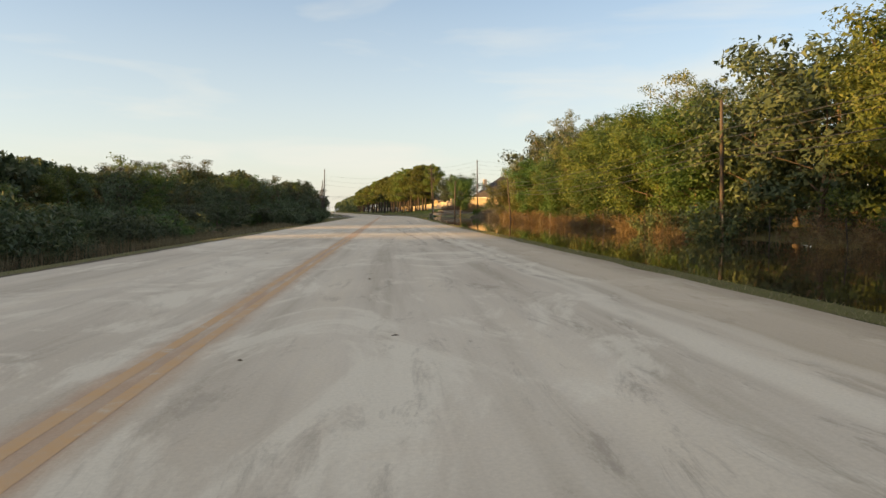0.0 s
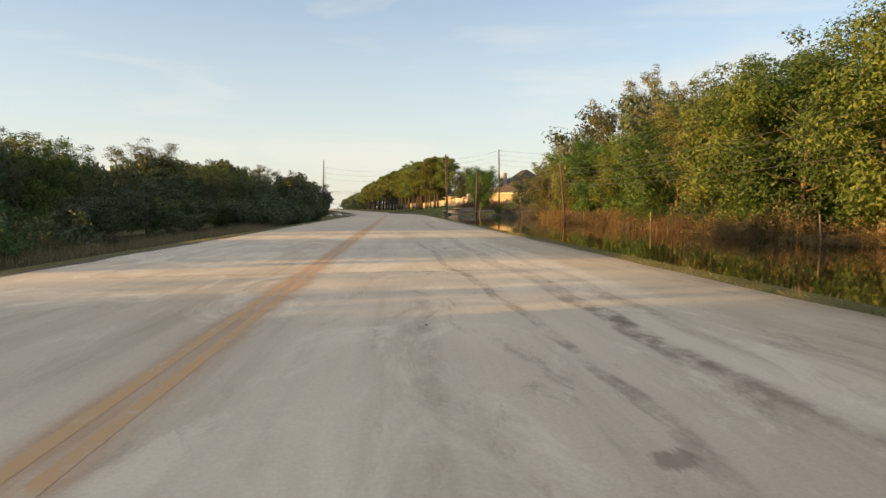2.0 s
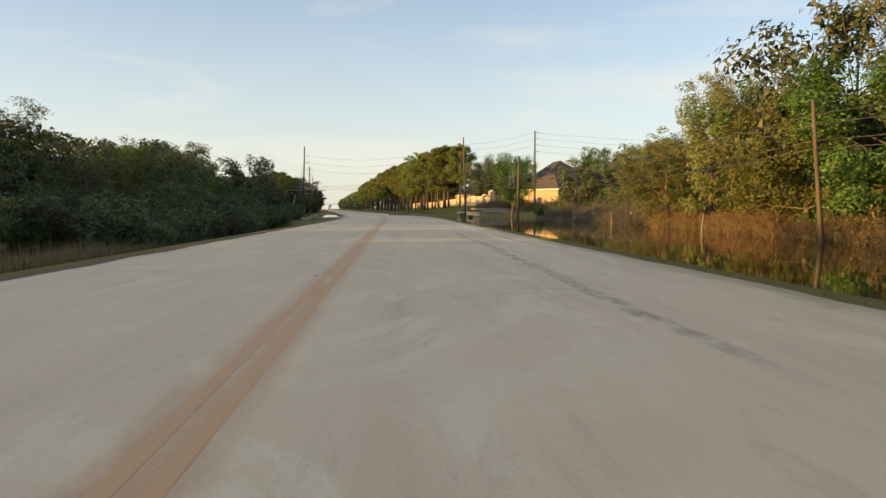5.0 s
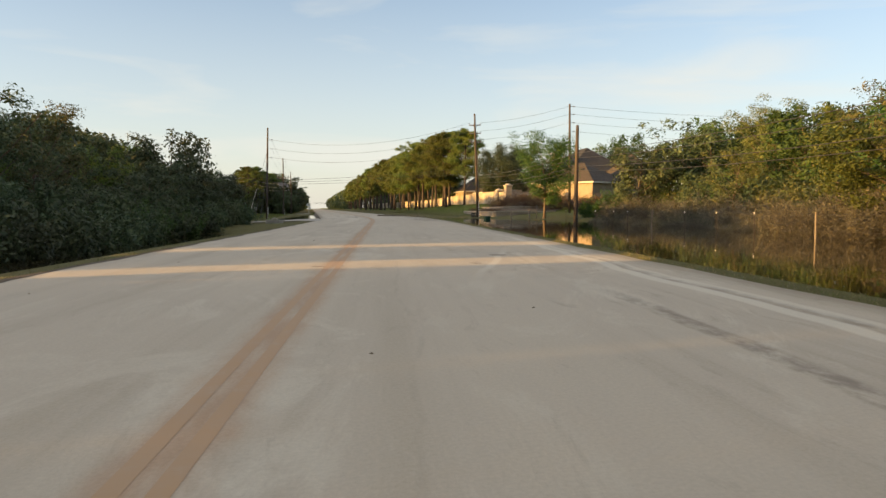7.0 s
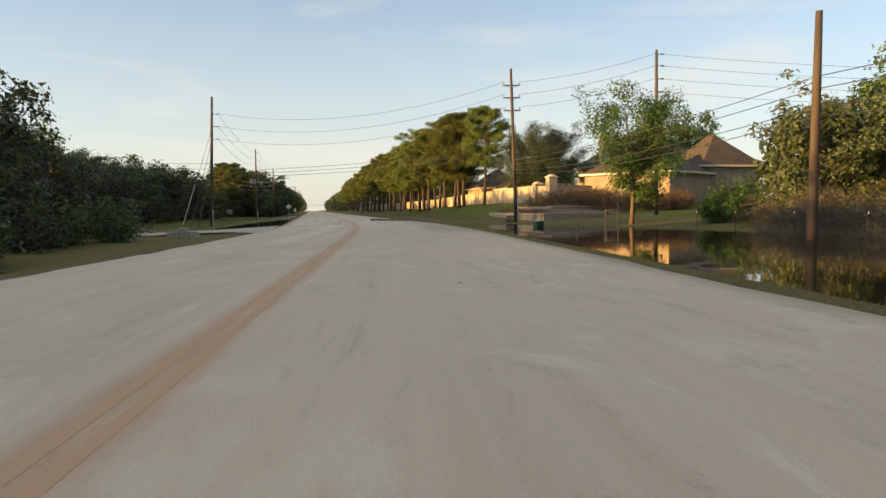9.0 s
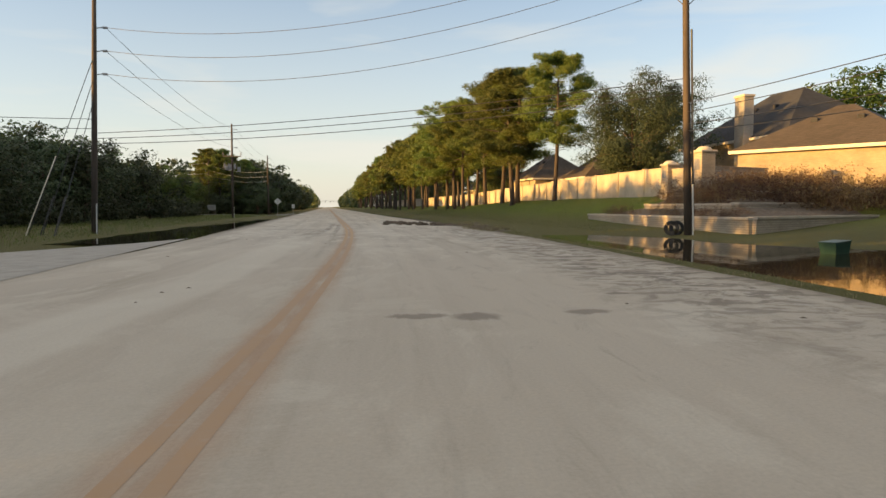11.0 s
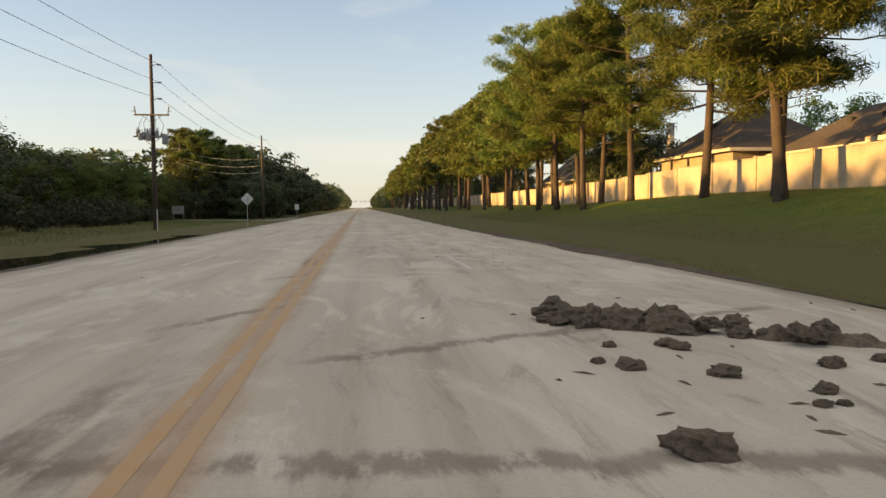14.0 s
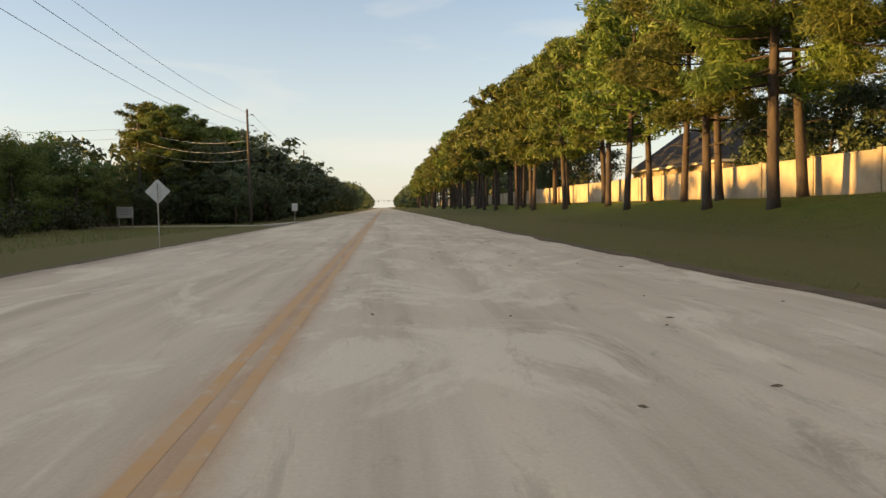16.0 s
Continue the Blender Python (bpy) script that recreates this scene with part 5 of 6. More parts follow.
RUNS = [
    ((15.98, 247.7), (16.25, 230.6), -0.1, 0.72), ((16.25, 230.6), (26.5, 235.6), 0.0, 0.76), ((15.98, 247.7), (18.4, 249.4), 0.2, 0.72),
    ((18.06, 243.8), (18.9, 236.0), 0.5, 1.35), ((18.9, 236.0), (29.5, 241.0), 0.6, 1.4), ((18.06, 243.8), (21.0, 246.6), 0.8, 1.35),
    ((22.6, 240.2), (29.0, 242.8), 1.0, 2.1),
]
for a, b, z0, z1 in RUNS:
    body, cap = wall_run(a, b, z0, z1, 0.35)
    w = part("wall", mesh_of("planter_wall", *body, M["planter_stone"]), planter)
    part("cap", mesh_of("planter_cap", *cap, M["cap_stone"]), w, "pale cap stone")
soil_v = [(16.1, 247.6, 0.6), (16.4, 230.8, 0.6), (26.4, 235.8, 0.66), (29.5, 241.0, 1.3), (19.0, 236.15, 1.26), (18.2, 243.7, 1.26), (21.0, 246.5, 1.9), (22.8, 240.4, 1.98), (28.8, 242.8, 2.0), (28, 246, 2.1)]
part("soil", mesh_of("soil", soil_v, [(0, 1, 4, 5), (1, 2, 3, 4), (5, 4, 7, 6), (4, 3, 8, 7), (7, 8, 9, 6)], M["clod"]), planter, "dark planting soil")


def pillar(x, y, z, w, h):
    e = empty("gate_pillar", pose(x, y, z, 0, 0, 4), "tan masonry entrance pillar with a domed cap and a dark plaque", "pillar", "entrance pillars")
    part("shaft", Shape().box(-w / 2, -w / 2, -0.3, w / 2, w / 2, h).mesh("shaft", M["planter_stone"]), e)
    part("plinth", Shape().box(-w * 0.58, -w * 0.58, -0.3, w * 0.58, w * 0.58, 0.45, 0.03).mesh("plinth", M["planter_stone"]), e)
    part("cornice", Shape().box(-w * 0.62, -w * 0.62, h, w * 0.62, w * 0.62, h + 0.16, 0.04).mesh("cornice", M["cap_stone"]), e)
    dome = [(0.52 * w * math.cos(a), 0.0, h + 0.16 + 0.5 * w * math.sin(a)) for a in [math.pi / 2 * i / 5 for i in range(6)]]
    v, f = [], []
    dome = [(p[0], p[1], h + 0.16 + (p[2] - h - 0.16) * 0.55) for p in dome]
    for k in range(12):
        a = 2 * math.pi * k / 12
        v += [(p[0] * math.cos(a), p[0] * math.sin(a), p[2]) for p in dome]
    for k in range(12):
        for i in range(5):
            a, b = k * 6 + i, ((k + 1) % 12) * 6 + i
            f.append((a, b, b + 1, a + 1))
    part("dome", mesh_of("dome", v, f, M["cap_stone"], True), e)
    part("plaque", Shape().box(-w * 0.5 - 0.03, -w * 0.3, h * 0.62, -w * 0.5 - 0.004, w * 0.3, h * 0.86, 0.008).mesh("plaque", M["porcelain"]), e, "dark stone plaque")


pillar(21.5, 247.6, 1.95, 0.78, 2.05)
pillar(22.1, 244.4, 1.8, 0.95, 2.85)
def entrance_wall(a, b, top):
    body, cap = wall_run(a, b, 1.5, top, 0.3, 0.08)
    s = Shape().add(*body).add(*cap)
    tagged(new("entrance_wall", s.mesh("entrance_wall", M["planter_stone"])), "low tan masonry wall joining the entrance pillars", "wall", kind="structure")


entrance_wall((21.6, 247.2), (22.0, 244.9), 3.7)
entrance_wall((22.6, 244.3), (27.5, 246.0), 3.75)
entrance_wall((22.3, 248.4), (26.5, 251.5), 4.2)
for k in range(48):
    t = (k + rng.random()) / 48
    if k % 2:
        x, y, z, s = 19.4 + 9.0 * t, 238.0 + 4.5 * t + rng.uniform(-0.6, 2.0), 1.2, rng.uniform(0.95, 1.35)
        if x < 23:
            y = rng.uniform(237.5, 243)
    elif k % 4 == 0:
        x, y, z, s = rng.uniform(16.8, 17.9), rng.uniform(232.5, 246.5), 0.62, rng.uniform(0.35, 0.6)
    else:
        x, y, z, s = rng.uniform(23.5, 29), rng.uniform(242.0, 244.0), 1.9, rng.uniform(0.9, 1.2)
    shrub("burgundy", k, x, y, s, "reddish-brown ornamental shrub in the planter", z=z, group="shrubs in the planter")

for k in range(18):
    x, y = rng.uniform(25.5, 36), rng.uniform(236.5, 243.5)
    shrub("burgundy", k, x, y, rng.uniform(1.1, 1.6), "tall reddish-brown ornamental shrub beside the planter", z=rng.uniform(0.9, 1.5), group="shrubs in the planter")

# ---- houses ----
def hip_roof(x0, x1, y0, y1, z0, z1, over=0.5):
    """Roof skin and soffit: a hip roof whose ridge runs along the longer side."""
    a0, a1, b0, b1 = x0 - over, x1 + over, y0 - over, y1 + over
    half = min(a1 - a0, b1 - b0) / 2
    if b1 - b0 >= a1 - a0:
        r0, r1 = ((a0 + a1) / 2, b0 + half), ((a0 + a1) / 2, b1 - half)
    else:
        r0, r1 = (a0 + half, (b0 + b1) / 2), (a1 - half, (b0 + b1) / 2)
    v = [(a0, b0, z0), (a1, b0, z0), (a1, b1, z0), (a0, b1, z0), (*r0, z1), (*r1, z1)]
    if b1 - b0 >= a1 - a0:
        f = [(0, 1, 4), (1, 2, 5, 4), (2, 3, 5), (3, 0, 4, 5)]
    else:
        f = [(0, 1, 5, 4), (1, 2, 5), (2, 3, 4, 5), (3, 0, 4)]
    return v, f + [(3, 2, 1, 0)], (a0, a1, b0, b1)


def house(wings, label, chimneys=(), blank=()):
    x0 = wings[0][0]
    e = empty("house", pose(0, 0, 0), label, "house")
    for i_wing, (a0, a1, b0, b1, base, eave, ridge, skin, *turned) in enumerate(wings):
        m = turned[0] if turned else None
        part("wall", Shape().box(a0, b0, base, a1, b1, eave).mesh("house_wall", M["house_brick"]), e, m=m)
        v, f, (c0, c1, d0, d1) = hip_roof(a0, a1, b0, b1, eave, ridge)
        roof = part("roof", mesh_of("roof", v, f, M[skin]), e, "weathered shingle hip roof", m)
        fas = Shape()
        fas.box(c0 - 0.03, d0, eave - 0.2, c0 + 0.06, d1, eave + 0.03).box(c1 - 0.06, d0, eave - 0.2, c1 + 0.03, d1, eave + 0.03)
        fas.box(c0 + 0.06, d0 - 0.03, eave - 0.2, c1 - 0.06, d0 + 0.06, eave + 0.03).box(c0 + 0.06, d1 - 0.06, eave - 0.2, c1 - 0.06, d1 + 0.03, eave + 0.03)
        part("fascia", fas.mesh("fascia", M["fascia"]), roof)
        # roof vents
        xm, ym = (c0 + c1) / 2 - (c1 - c0) * 0.18, (d0 + d1) / 2
        zm = lerp(eave, ridge, 0.64)
        for dy in (-1.6, 1.4):
            part("vent", Shape().box(xm - 0.2, ym + dy - 0.25, zm - 0.25, xm + 0.2, ym + dy + 0.25, zm + 0.22, 0.05).mesh("vent", M["shingle_dark"]), roof)
        n = 0 if i_wing in blank else max(1, int((b1 - b0) / 5))
        for i in range(n):
            yw = lerp(b0, b1, (i + 0.5) / n)
            win = part("window", Shape().box(a0 - 0.05, yw - 0.6, base + 1.0, a0 + 0.02, yw + 0.6, base + 2.4).mesh("window_frame", M["fascia"]), e, m=m)
            part("pane", Shape().box(a0 - 0.06, yw - 0.53, base + 1.07, a0 - 0.053, yw + 0.53, base + 2.33).mesh("pane", M["glass"]), win)
    for cx, cy, cw, z0, z1 in chimneys:
        c = part("chimney", Shape().box(cx - cw / 2, cy - cw * 0.75, z0, cx + cw / 2, cy + cw * 0.75, z1).mesh("chimney", M["chimney_brick"]), e, "tan brick chimney")
        part("cap", Shape().box(cx - cw * 0.6, cy - cw * 0.85, z1, cx + cw * 0.6, cy + cw * 0.85, z1 + 0.22, 0.04).mesh("chimney_cap", M["cap_stone"]), c)


house([(36.7, 48.6, 256.5, 273, 0.8, 7.4, 12.4, "shingle_dark"), (42.5, 50, 247.5, 256.3, 0.5, 6.3, 10.4, "shingle_brown"), (0.4, 10.5, -5.6, 5.6, 0.2, 5.35, 8.7, "shingle_brown", pose(31.6, 246.4, 0, 0, 0, 33))],
      "two-storey tan brick house with dark hip roof and brown wing", [(36.1, 261.7, 0.95, 1.8, 11.1)], blank=(1, 2))
house([(25.5, 36, 272.5, 279.7, 1.8, 4.4, 7.6, "shingle_brown"), (29.6, 37, 283, 294.2, 1.8, 4.7, 7.5, "shingle_brown")], "tan brick house with two brown hip roofs behind the wall")
house([(27.0, 35.6, 295.4, 306.8, 1.5, 5.2, 8.9, "shingle_brown")], "tan brick house with a steep brown hip roof behind the wall")
house([(30.4, 38.4, 337, 358.5, 1.4, 4.9, 8.9, "shingle_dark")], "tan brick house with a dark hip roof behind the wall", [(42.6, 338.4, 0.7, 1.4, 12.0)])

# ---- utility poles ----
def tapered_pole(h, r0=0.17, r1=0.11):
    return Shape().tube([(0, 0, -0.8), (0, 0, h * 0.3), (0, 0, h * 0.7), (0, 0, h)], [r0, r0 * 0.95, (r0 + r1) / 2, r1], 10).mesh("pole_shaft", M["pole_wood"], True)


def standoff(side=1):
    """An insulator on a bracket that stands off the pole towards +x."""
    s = Shape().tube([(0, 0, 0), (side * 0.32, 0, 0.06)], [0.03, 0.025], 6)
    for k in range(4):
        x = 0.34 + 0.07 * k
        s.tube([(side * x, 0, 0.05), (side * (x + 0.04), 0, 0.055)], [0.085, 0.06], 8)
    return s.mesh("insulator", M["porcelain"])


STAND = {1: standoff(1), -1: standoff(-1)}


def arm_mesh(half):
    s = Shape().box(-half, -0.05, -0.06, half, 0.05, 0.06)
    s.tube([(-half * 0.6, 0, 0), (0, 0, -half * 0.5)], [0.018, 0.018], 5).tube([(half * 0.6, 0, 0), (0, 0, -half * 0.5)], [0.018, 0.018], 5)
    return s.mesh("crossarm", M["post_wood"])


def pin_mesh():
    return Shape().tube([(0, 0, 0.06), (0, 0, 0.16), (0, 0, 0.2), (0, 0, 0.3)], [0.02, 0.03, 0.06, 0.03], 7).mesh("insulator", M["porcelain"])


PIN = pin_mesh()
ARM = arm_mesh(0.8)


def pole(x, y, z, h, tilt=(0, 0), label="tall dark wooden utility pole", thick=0.17):
    e = empty("utility_pole", pose(x, y, z, tilt[0], tilt[1], 0), label, "utility pole", "utility poles")
    part("shaft", tapered_pole(h, thick, thick * 0.65), e)
    return e


def up_plane(e, p):
    return e.matrix_basis @ Vector(p)


L1 = pole(-14.45, 246.7, -0.9, 14.1, (0, 1.6), "tall dark wooden utility pole braced by guy wires")
L2 = pole(-14.2, 303.5, -1.05, 13.8, (0, 0.2), "tall wooden utility pole carrying a rack of transformers")
L3 = pole(-14.0, 359.5, -0.5, 13.1, (0, -0.3))
R5 = pole(14.3, 232.3, 0.05, 13.9, (0, -1.8), "tall wooden utility pole with three short crossarms")
R4 = pole(25.4, 227.0, 1.4, 13.4, (0, -0.4))
R3 = pole(12.1, 191.8, -0.6, 8.2, (0, 0.8), "dark wooden pole standing in the floodwater")
R2 = pole(8.4, 136.8, -0.7, 6.3, (-2, -4.5), "leaning wooden pole standing in the floodwater", 0.1)
R1 = pole(2.4, 80.5, -0.7, 7.2, (0, -1.5), "dark wooden pole standing in the floodwater", 0.11)
L4 = pole(-27.0, 362.0, -0.5, 12.0, (0, 0.5), "wooden utility pole at the edge of the wood")
L5 = pole(-14.5, 418, -0.2, 13.0)
RAISE = {L1: (12.3, 11.0, 9.7), L2: (13.0, 11.7, 10.5), L3: (12.4, 11.2, 10.0), L5: (12.4, 11.2, 10.0)}
for p, hs in RAISE.items():
    for h in hs:
        part("insulator", STAND[1], p, m=pose(0.12, 0, h))
for h in (12.4, 11.3, 10.15):
    part("crossarm", ARM, R5, m=pose(0, 0, h))
    for x in (-0.72, 0.72):
        part("insulator", PIN, R5, m=pose(x, 0, h))
for h in (13.0, 12.0, 10.9, 9.8):
    part("insulator", STAND[1], R4, m=pose(0.1, 0, h))
for h in (11.3, 10.2, 9.1):
    part("insulator", STAND[-1], L4, m=pose(-0.1, 0, h))
# pipe guards up the pole feet
guard = Shape().tube([(0, 0, 0.0), (0, 0, 2.2)], [0.035, 0.035], 7).mesh("pipe_guard", M["pvc"])
part("pipe_guard", guard, L2, "pale plastic pipe guard", pose(0.16, -0.14, 0.2))
part("pipe_guard", guard, R5, "pale plastic pipe guard", pose(0.16, -0.16, 0.0))
part("pipe_guard", guard, L1, "pale plastic pipe guard", pose(0.16, -0.16, 0.2))
riser = Shape().tube([(0, 0, 0.0), (0, 0, 8.6)], [0.045, 0.045], 7).mesh("riser_pipe", M["cable"])
part("riser_pipe", riser, R5, "", pose(0.2, -0.1, 0.2))
# transformer rack
rack_arm = arm_mesh(1.25)
part("crossarm", rack_arm, L2, m=pose(0, -0.16, 9.35))
for x in (-1.15, 1.15):
    cut = Shape().tube([(0, 0, 0.1), (0.08 * (1 if x > 0 else -1), 0, 0.62)], [0.05, 0.05], 7).tube([(0, 0, 0.3), (0.25 * (1 if x > 0 else -1), -0.05, 0.25)], [0.025, 0.025], 5)
    part("fuse_cutout", cut.mesh("fuse_cutout", M["porcelain"]), L2, m=pose(x, -0.16, 9.35))
part("crossarm", rack_arm, L2, m=pose(-0.1, -0.16, 7.75))


def can(r, h):
    s = Shape().tube([(0, 0, 0), (0, 0, 0.03), (0, 0, h - 0.05), (0, 0, h), (0, 0, h + 0.04)], [r * 0.96, r, r, r * 0.96, r * 0.4], 14)
    for a in (0.4, 2.4, 4.4):
        s.tube([(r * 0.55 * math.cos(a), r * 0.55 * math.sin(a), h), (r * 0.6 * math.cos(a), r * 0.6 * math.sin(a), h + 0.3)], [0.05, 0.025], 6)
    return s.mesh("transformer", M["tank_grey"], False)


for x, y, r, h, z in ((-1.0, -0.3, 0.13, 0.4, 7.75), (-0.72, -0.5, 0.18, 0.5, 7.45), (-0.42, -0.3, 0.15, 0.55, 7.5), (-0.15, -0.5, 0.17, 0.6, 7.4), (0.4, -0.42, 0.14, 0.5, 7.6)):
    part("transformer", can(r, h), L2, "grey steel transformer", pose(x, y, z))
part("control_box", Shape().box(0.72, -0.36, 7.2, 1.12, 0.0, 7.85, 0.03).mesh("control_box", M["tank_grey"]), L2, "grey steel control box")
for x, z, lean in ((-0.95, 8.2, 0.1), (-0.5, 8.1, -0.08), (-0.2, 8.1, 0.12), (0.35, 8.2, -0.1), (0.7, 8.0, 0.15)):
    part("lead_wire", Shape().tube([(x, -0.3, z), (x + lean, -0.2, z + 0.6), (x * 0.6, -0.16, 9.3)], [0.02, 0.016, 0.016], 5).mesh("lead_wire", M["cable"]), L2)
for k in range(6):
    x = -1.1 + 0.44 * k
    part("insulator", PIN, L2, m=pose(x, -0.16, 7.77))


def wire(a, b, sag, r=0.014, label="thin dark overhead power line", n=18, mat="cable"):
    a, b = Vector(a), Vector(b)
    pts = [a.lerp(b, i / n) - Vector((0, 0, 4 * sag * (i / n) * (1 - i / n))) for i in range(n + 1)]
    me = Shape().tube(pts, [r] * (n + 1), 5).mesh("overhead_wire", M[mat], True)
    tagged(new("overhead_wire", me), label, "cable", "overhead wires")


ins = lambda p, h, s=1: up_plane(p, (s * 0.62, 0, h + 0.06))  # noqa: E731
for k in range(3):
    h5 = (12.4, 11.3, 10.15)[k]
    wire(ins(L1, RAISE[L1][k]), up_plane(R5, (-0.72, 0, h5 + 0.3)), 1.7)
    wire(up_plane(R5, (0.72, 0, h5 + 0.3)), ins(R4, (13.0, 12.0, 10.9)[k], -0.2), 0.35)
    wire(ins(R4, (13.0, 12.0, 10.9)[k], 0.2), (75, 219, 13.4 - 1.0 * k), 0.9)
    wire(ins(L1, RAISE[L1][k]), ins(L2, RAISE[L2][k]), 0.9)
    wire(ins(L2, RAISE[L2][k]), ins(L3, RAISE[L3][k]), 0.9)
    wire(ins(L3, RAISE[L3][k]), ins(L5, RAISE[L5][k]), 0.9)
    wire(up_plane(L4, (-0.6, 0, (11.3, 10.2, 9.1)[k])), up_plane(L3, (0, 0, (9.6, 8.5, 7.5)[k])), 0.9, 0.018, "pale slack service wire", mat="pvc")
    wire(up_plane(L4, (-0.6, 0, (11.3, 10.2, 9.1)[k])), (-70, 352, 10.6 - k), 0.8, 0.018, "pale slack service wire", mat="pvc")
wire(ins(R4, 9.8, 0.2), (75, 219, 10.2), 0.9)
for dz in (0.0, 0.3, 0.6):
    wire(up_plane(L1, (0, 0, 6.4 - dz)), up_plane(R5, (0, 0, 6.75 - dz)), 0.35 + 0.2 * dz, 0.018)
for dz in (0.0, 0.55):
    wire(up_plane(L1, (0, 0, 7.2 - dz)), (-58, 240, 7.4 - dz), 0.5, 0.018)
    wire(up_plane(L2, (0, 0, 6.3 - dz)), (-60, 299, 6.8 - dz), 0.5, 0.018)
    wire(up_plane(L3, (0, 0, 5.9 - dz)), (-45, 352, 6.0 - dz), 0.7, 0.018)
for da, db, s in ((5.7, 6.1, 0.4), (5.3, 5.7, 0.4), (4.8, 5.1, 0.5), (4.5, 4.8, 0.6)):
    wire(up_plane(R5, (0, 0, da)), up_plane(R3, (0, 0, db)), s, 0.016)
    wire(up_plane(R3, (0, 0, db)), up_plane(R2, (0, 0, db - 0.4)), s + 0.2, 0.016)
    wire(up_plane(R2, (0, 0, db - 0.4)), up_plane(R1, (0, 0, db - 0.3)), s + 0.2, 0.016)
    wire(up_plane(R1, (0, 0, db - 0.3)), (-4.2, 24, db - 0.4), s, 0.016)

# guy wires of the corner pole, with their pale guards
for k, (gx, gy, h) in enumerate([(-16.8, 243.5, 10.8), (-15.9, 243.0, 9.6), (-15.1, 242.6, 8.4)]):
    foot, top = Vector((gx, gy, ground_z(gx, gy))), up_plane(L1, (0, 0, h))
    g = empty("guy_wire", pose(0, 0, 0), "steel guy wire with a pale guard sleeve at its foot", "cable", "guy wires")
    part("strand", Shape().tube([foot - Vector((0, 0, 0.3)), top], [0.02, 0.02], 5).mesh("strand", M["cable"]), g)
    d = (top - foot).normalized()
    part("guard_sleeve", Shape().tube([foot, foot + d * (4.6 if k == 0 else 2.3)], [0.032, 0.032], 8).mesh("guard_sleeve", M["paint_yellow_guard" if k == 0 else "cable"]), g)

# black coil at the pole's foot
coil = empty("cable_coil", pose(13.85, 232.7, ground_z(13.85, 232.7) + 0.33, 0, 0, -35), "black cable coils leaning at the pole's foot", "cable")
for k, off in enumerate((-0.1, 0.12)):
    s = Shape()
    for j in range(3):
        rr = 0.3 - 0.05 * j
        ring = [(0.9 * off + rr * math.cos(a), off + 0.04 * j, rr * math.sin(a)) for a in [2 * math.pi * i / 16 for i in range(17)]]
        s.tube(ring, [0.035] * 17, 6, False)
    part("loop", s.mesh("loop", M["cable"], True), coil)

# concrete drive across the field
dv = [(-30, 350.5), (-13.0, 353.5), (-8.2, 350.0), (-8.2, 362.0), (-13.0, 357.5), (-30, 355.0)]
drive = [(x, y, max(ground_z(x, y), -0.55) + z) for z in (-0.5, 0.05) for x, y in dv]
tagged(new("driveway", mesh_of("driveway", drive, [(6, 7, 10, 11), (7, 8, 9, 10), (0, 1, 7, 6), (1, 2, 8, 7), (4, 5, 11, 10), (3, 4, 10, 9)], M["concrete"])), "pale concrete drive crossing the ditch", "driveway", kind="structure")

# ---- signs ----
def road_sign(name, x, y, z_mid, half, diamond, label):
    z = ground_z(x, y)
    e = empty(name, pose(x, y, z), label, "road sign")
    h = z_mid - z
    s = Shape()
    if diamond:
        c = 0.05
        pts = [(0, -1), (1, 0), (0, 1), (-1, 0)]
        ring = []
        for i in range(4):
            p, a, b = Vector(pts[i]), Vector(pts[i - 1]), Vector(pts[(i + 1) % 4])
            ring += [p.lerp(a, c), p.lerp(b, c)]
        v = [(q.x * half, t, h + q.y * half) for t in (-0.01, 0.006) for q in ring]
        s.add(v, [tuple(range(8)), tuple(range(15, 7, -1))] + [(i, i + 8, (i + 1) % 8 + 8, (i + 1) % 8) for i in range(8)])
    else:
        s.box(-half * 0.75, -0.01, h - half, half * 0.75, 0.006, h + half, 0.004)
    part("plate", s.mesh("plate", M["sign_back"]), e, "bare aluminium back of the plate")
    part("post", Shape().tube([(0, -0.05, -0.4), (0, -0.05, h + half * 0.7)], [0.03, 0.03], 8).mesh("sign_post", M["metal"]), e)
    for dz in (-0.3, 0.3):
        part("bolt", Shape().tube([(0, -0.1, h + dz * half * 1.4), (0, -0.08, h + dz * half * 1.4)], [0.018, 0.018], 6).mesh("bolt", M["metal"]), e)


road_sign("warning_sign", -8.6, 310.5, 2.12, 0.54, True, "diamond road sign seen from its bare metal back")
road_sign("road_sign", -8.45, 354.6, 1.45, 0.4, False, "small upright road sign seen from its pale back")
bx, by = -24.6, 350.5
board = empty("notice_board", pose(bx, by, ground_z(bx, by), 0, 0, -8), "weathered grey notice board on two posts by the wood", "sign")
part("panel", Shape().box(-0.85, -0.03, 1.0, 0.85, 0.03, 2.1, 0.01).mesh("panel", M["board_grey"]), board)
for x in (-0.7, 0.7):
    part("post", Shape().box(x - 0.05, 0.035, -0.4, x + 0.05, 0.13, 2.2).mesh("board_post", M["post_wood"]), board)
for dz in (1.35, 1.6, 1.82):
    part("lettering", Shape().box(-0.55, -0.036, dz, 0.55, -0.031, dz + 0.07).mesh("lettering", M["porcelain"]), board, "faded bars of lettering")

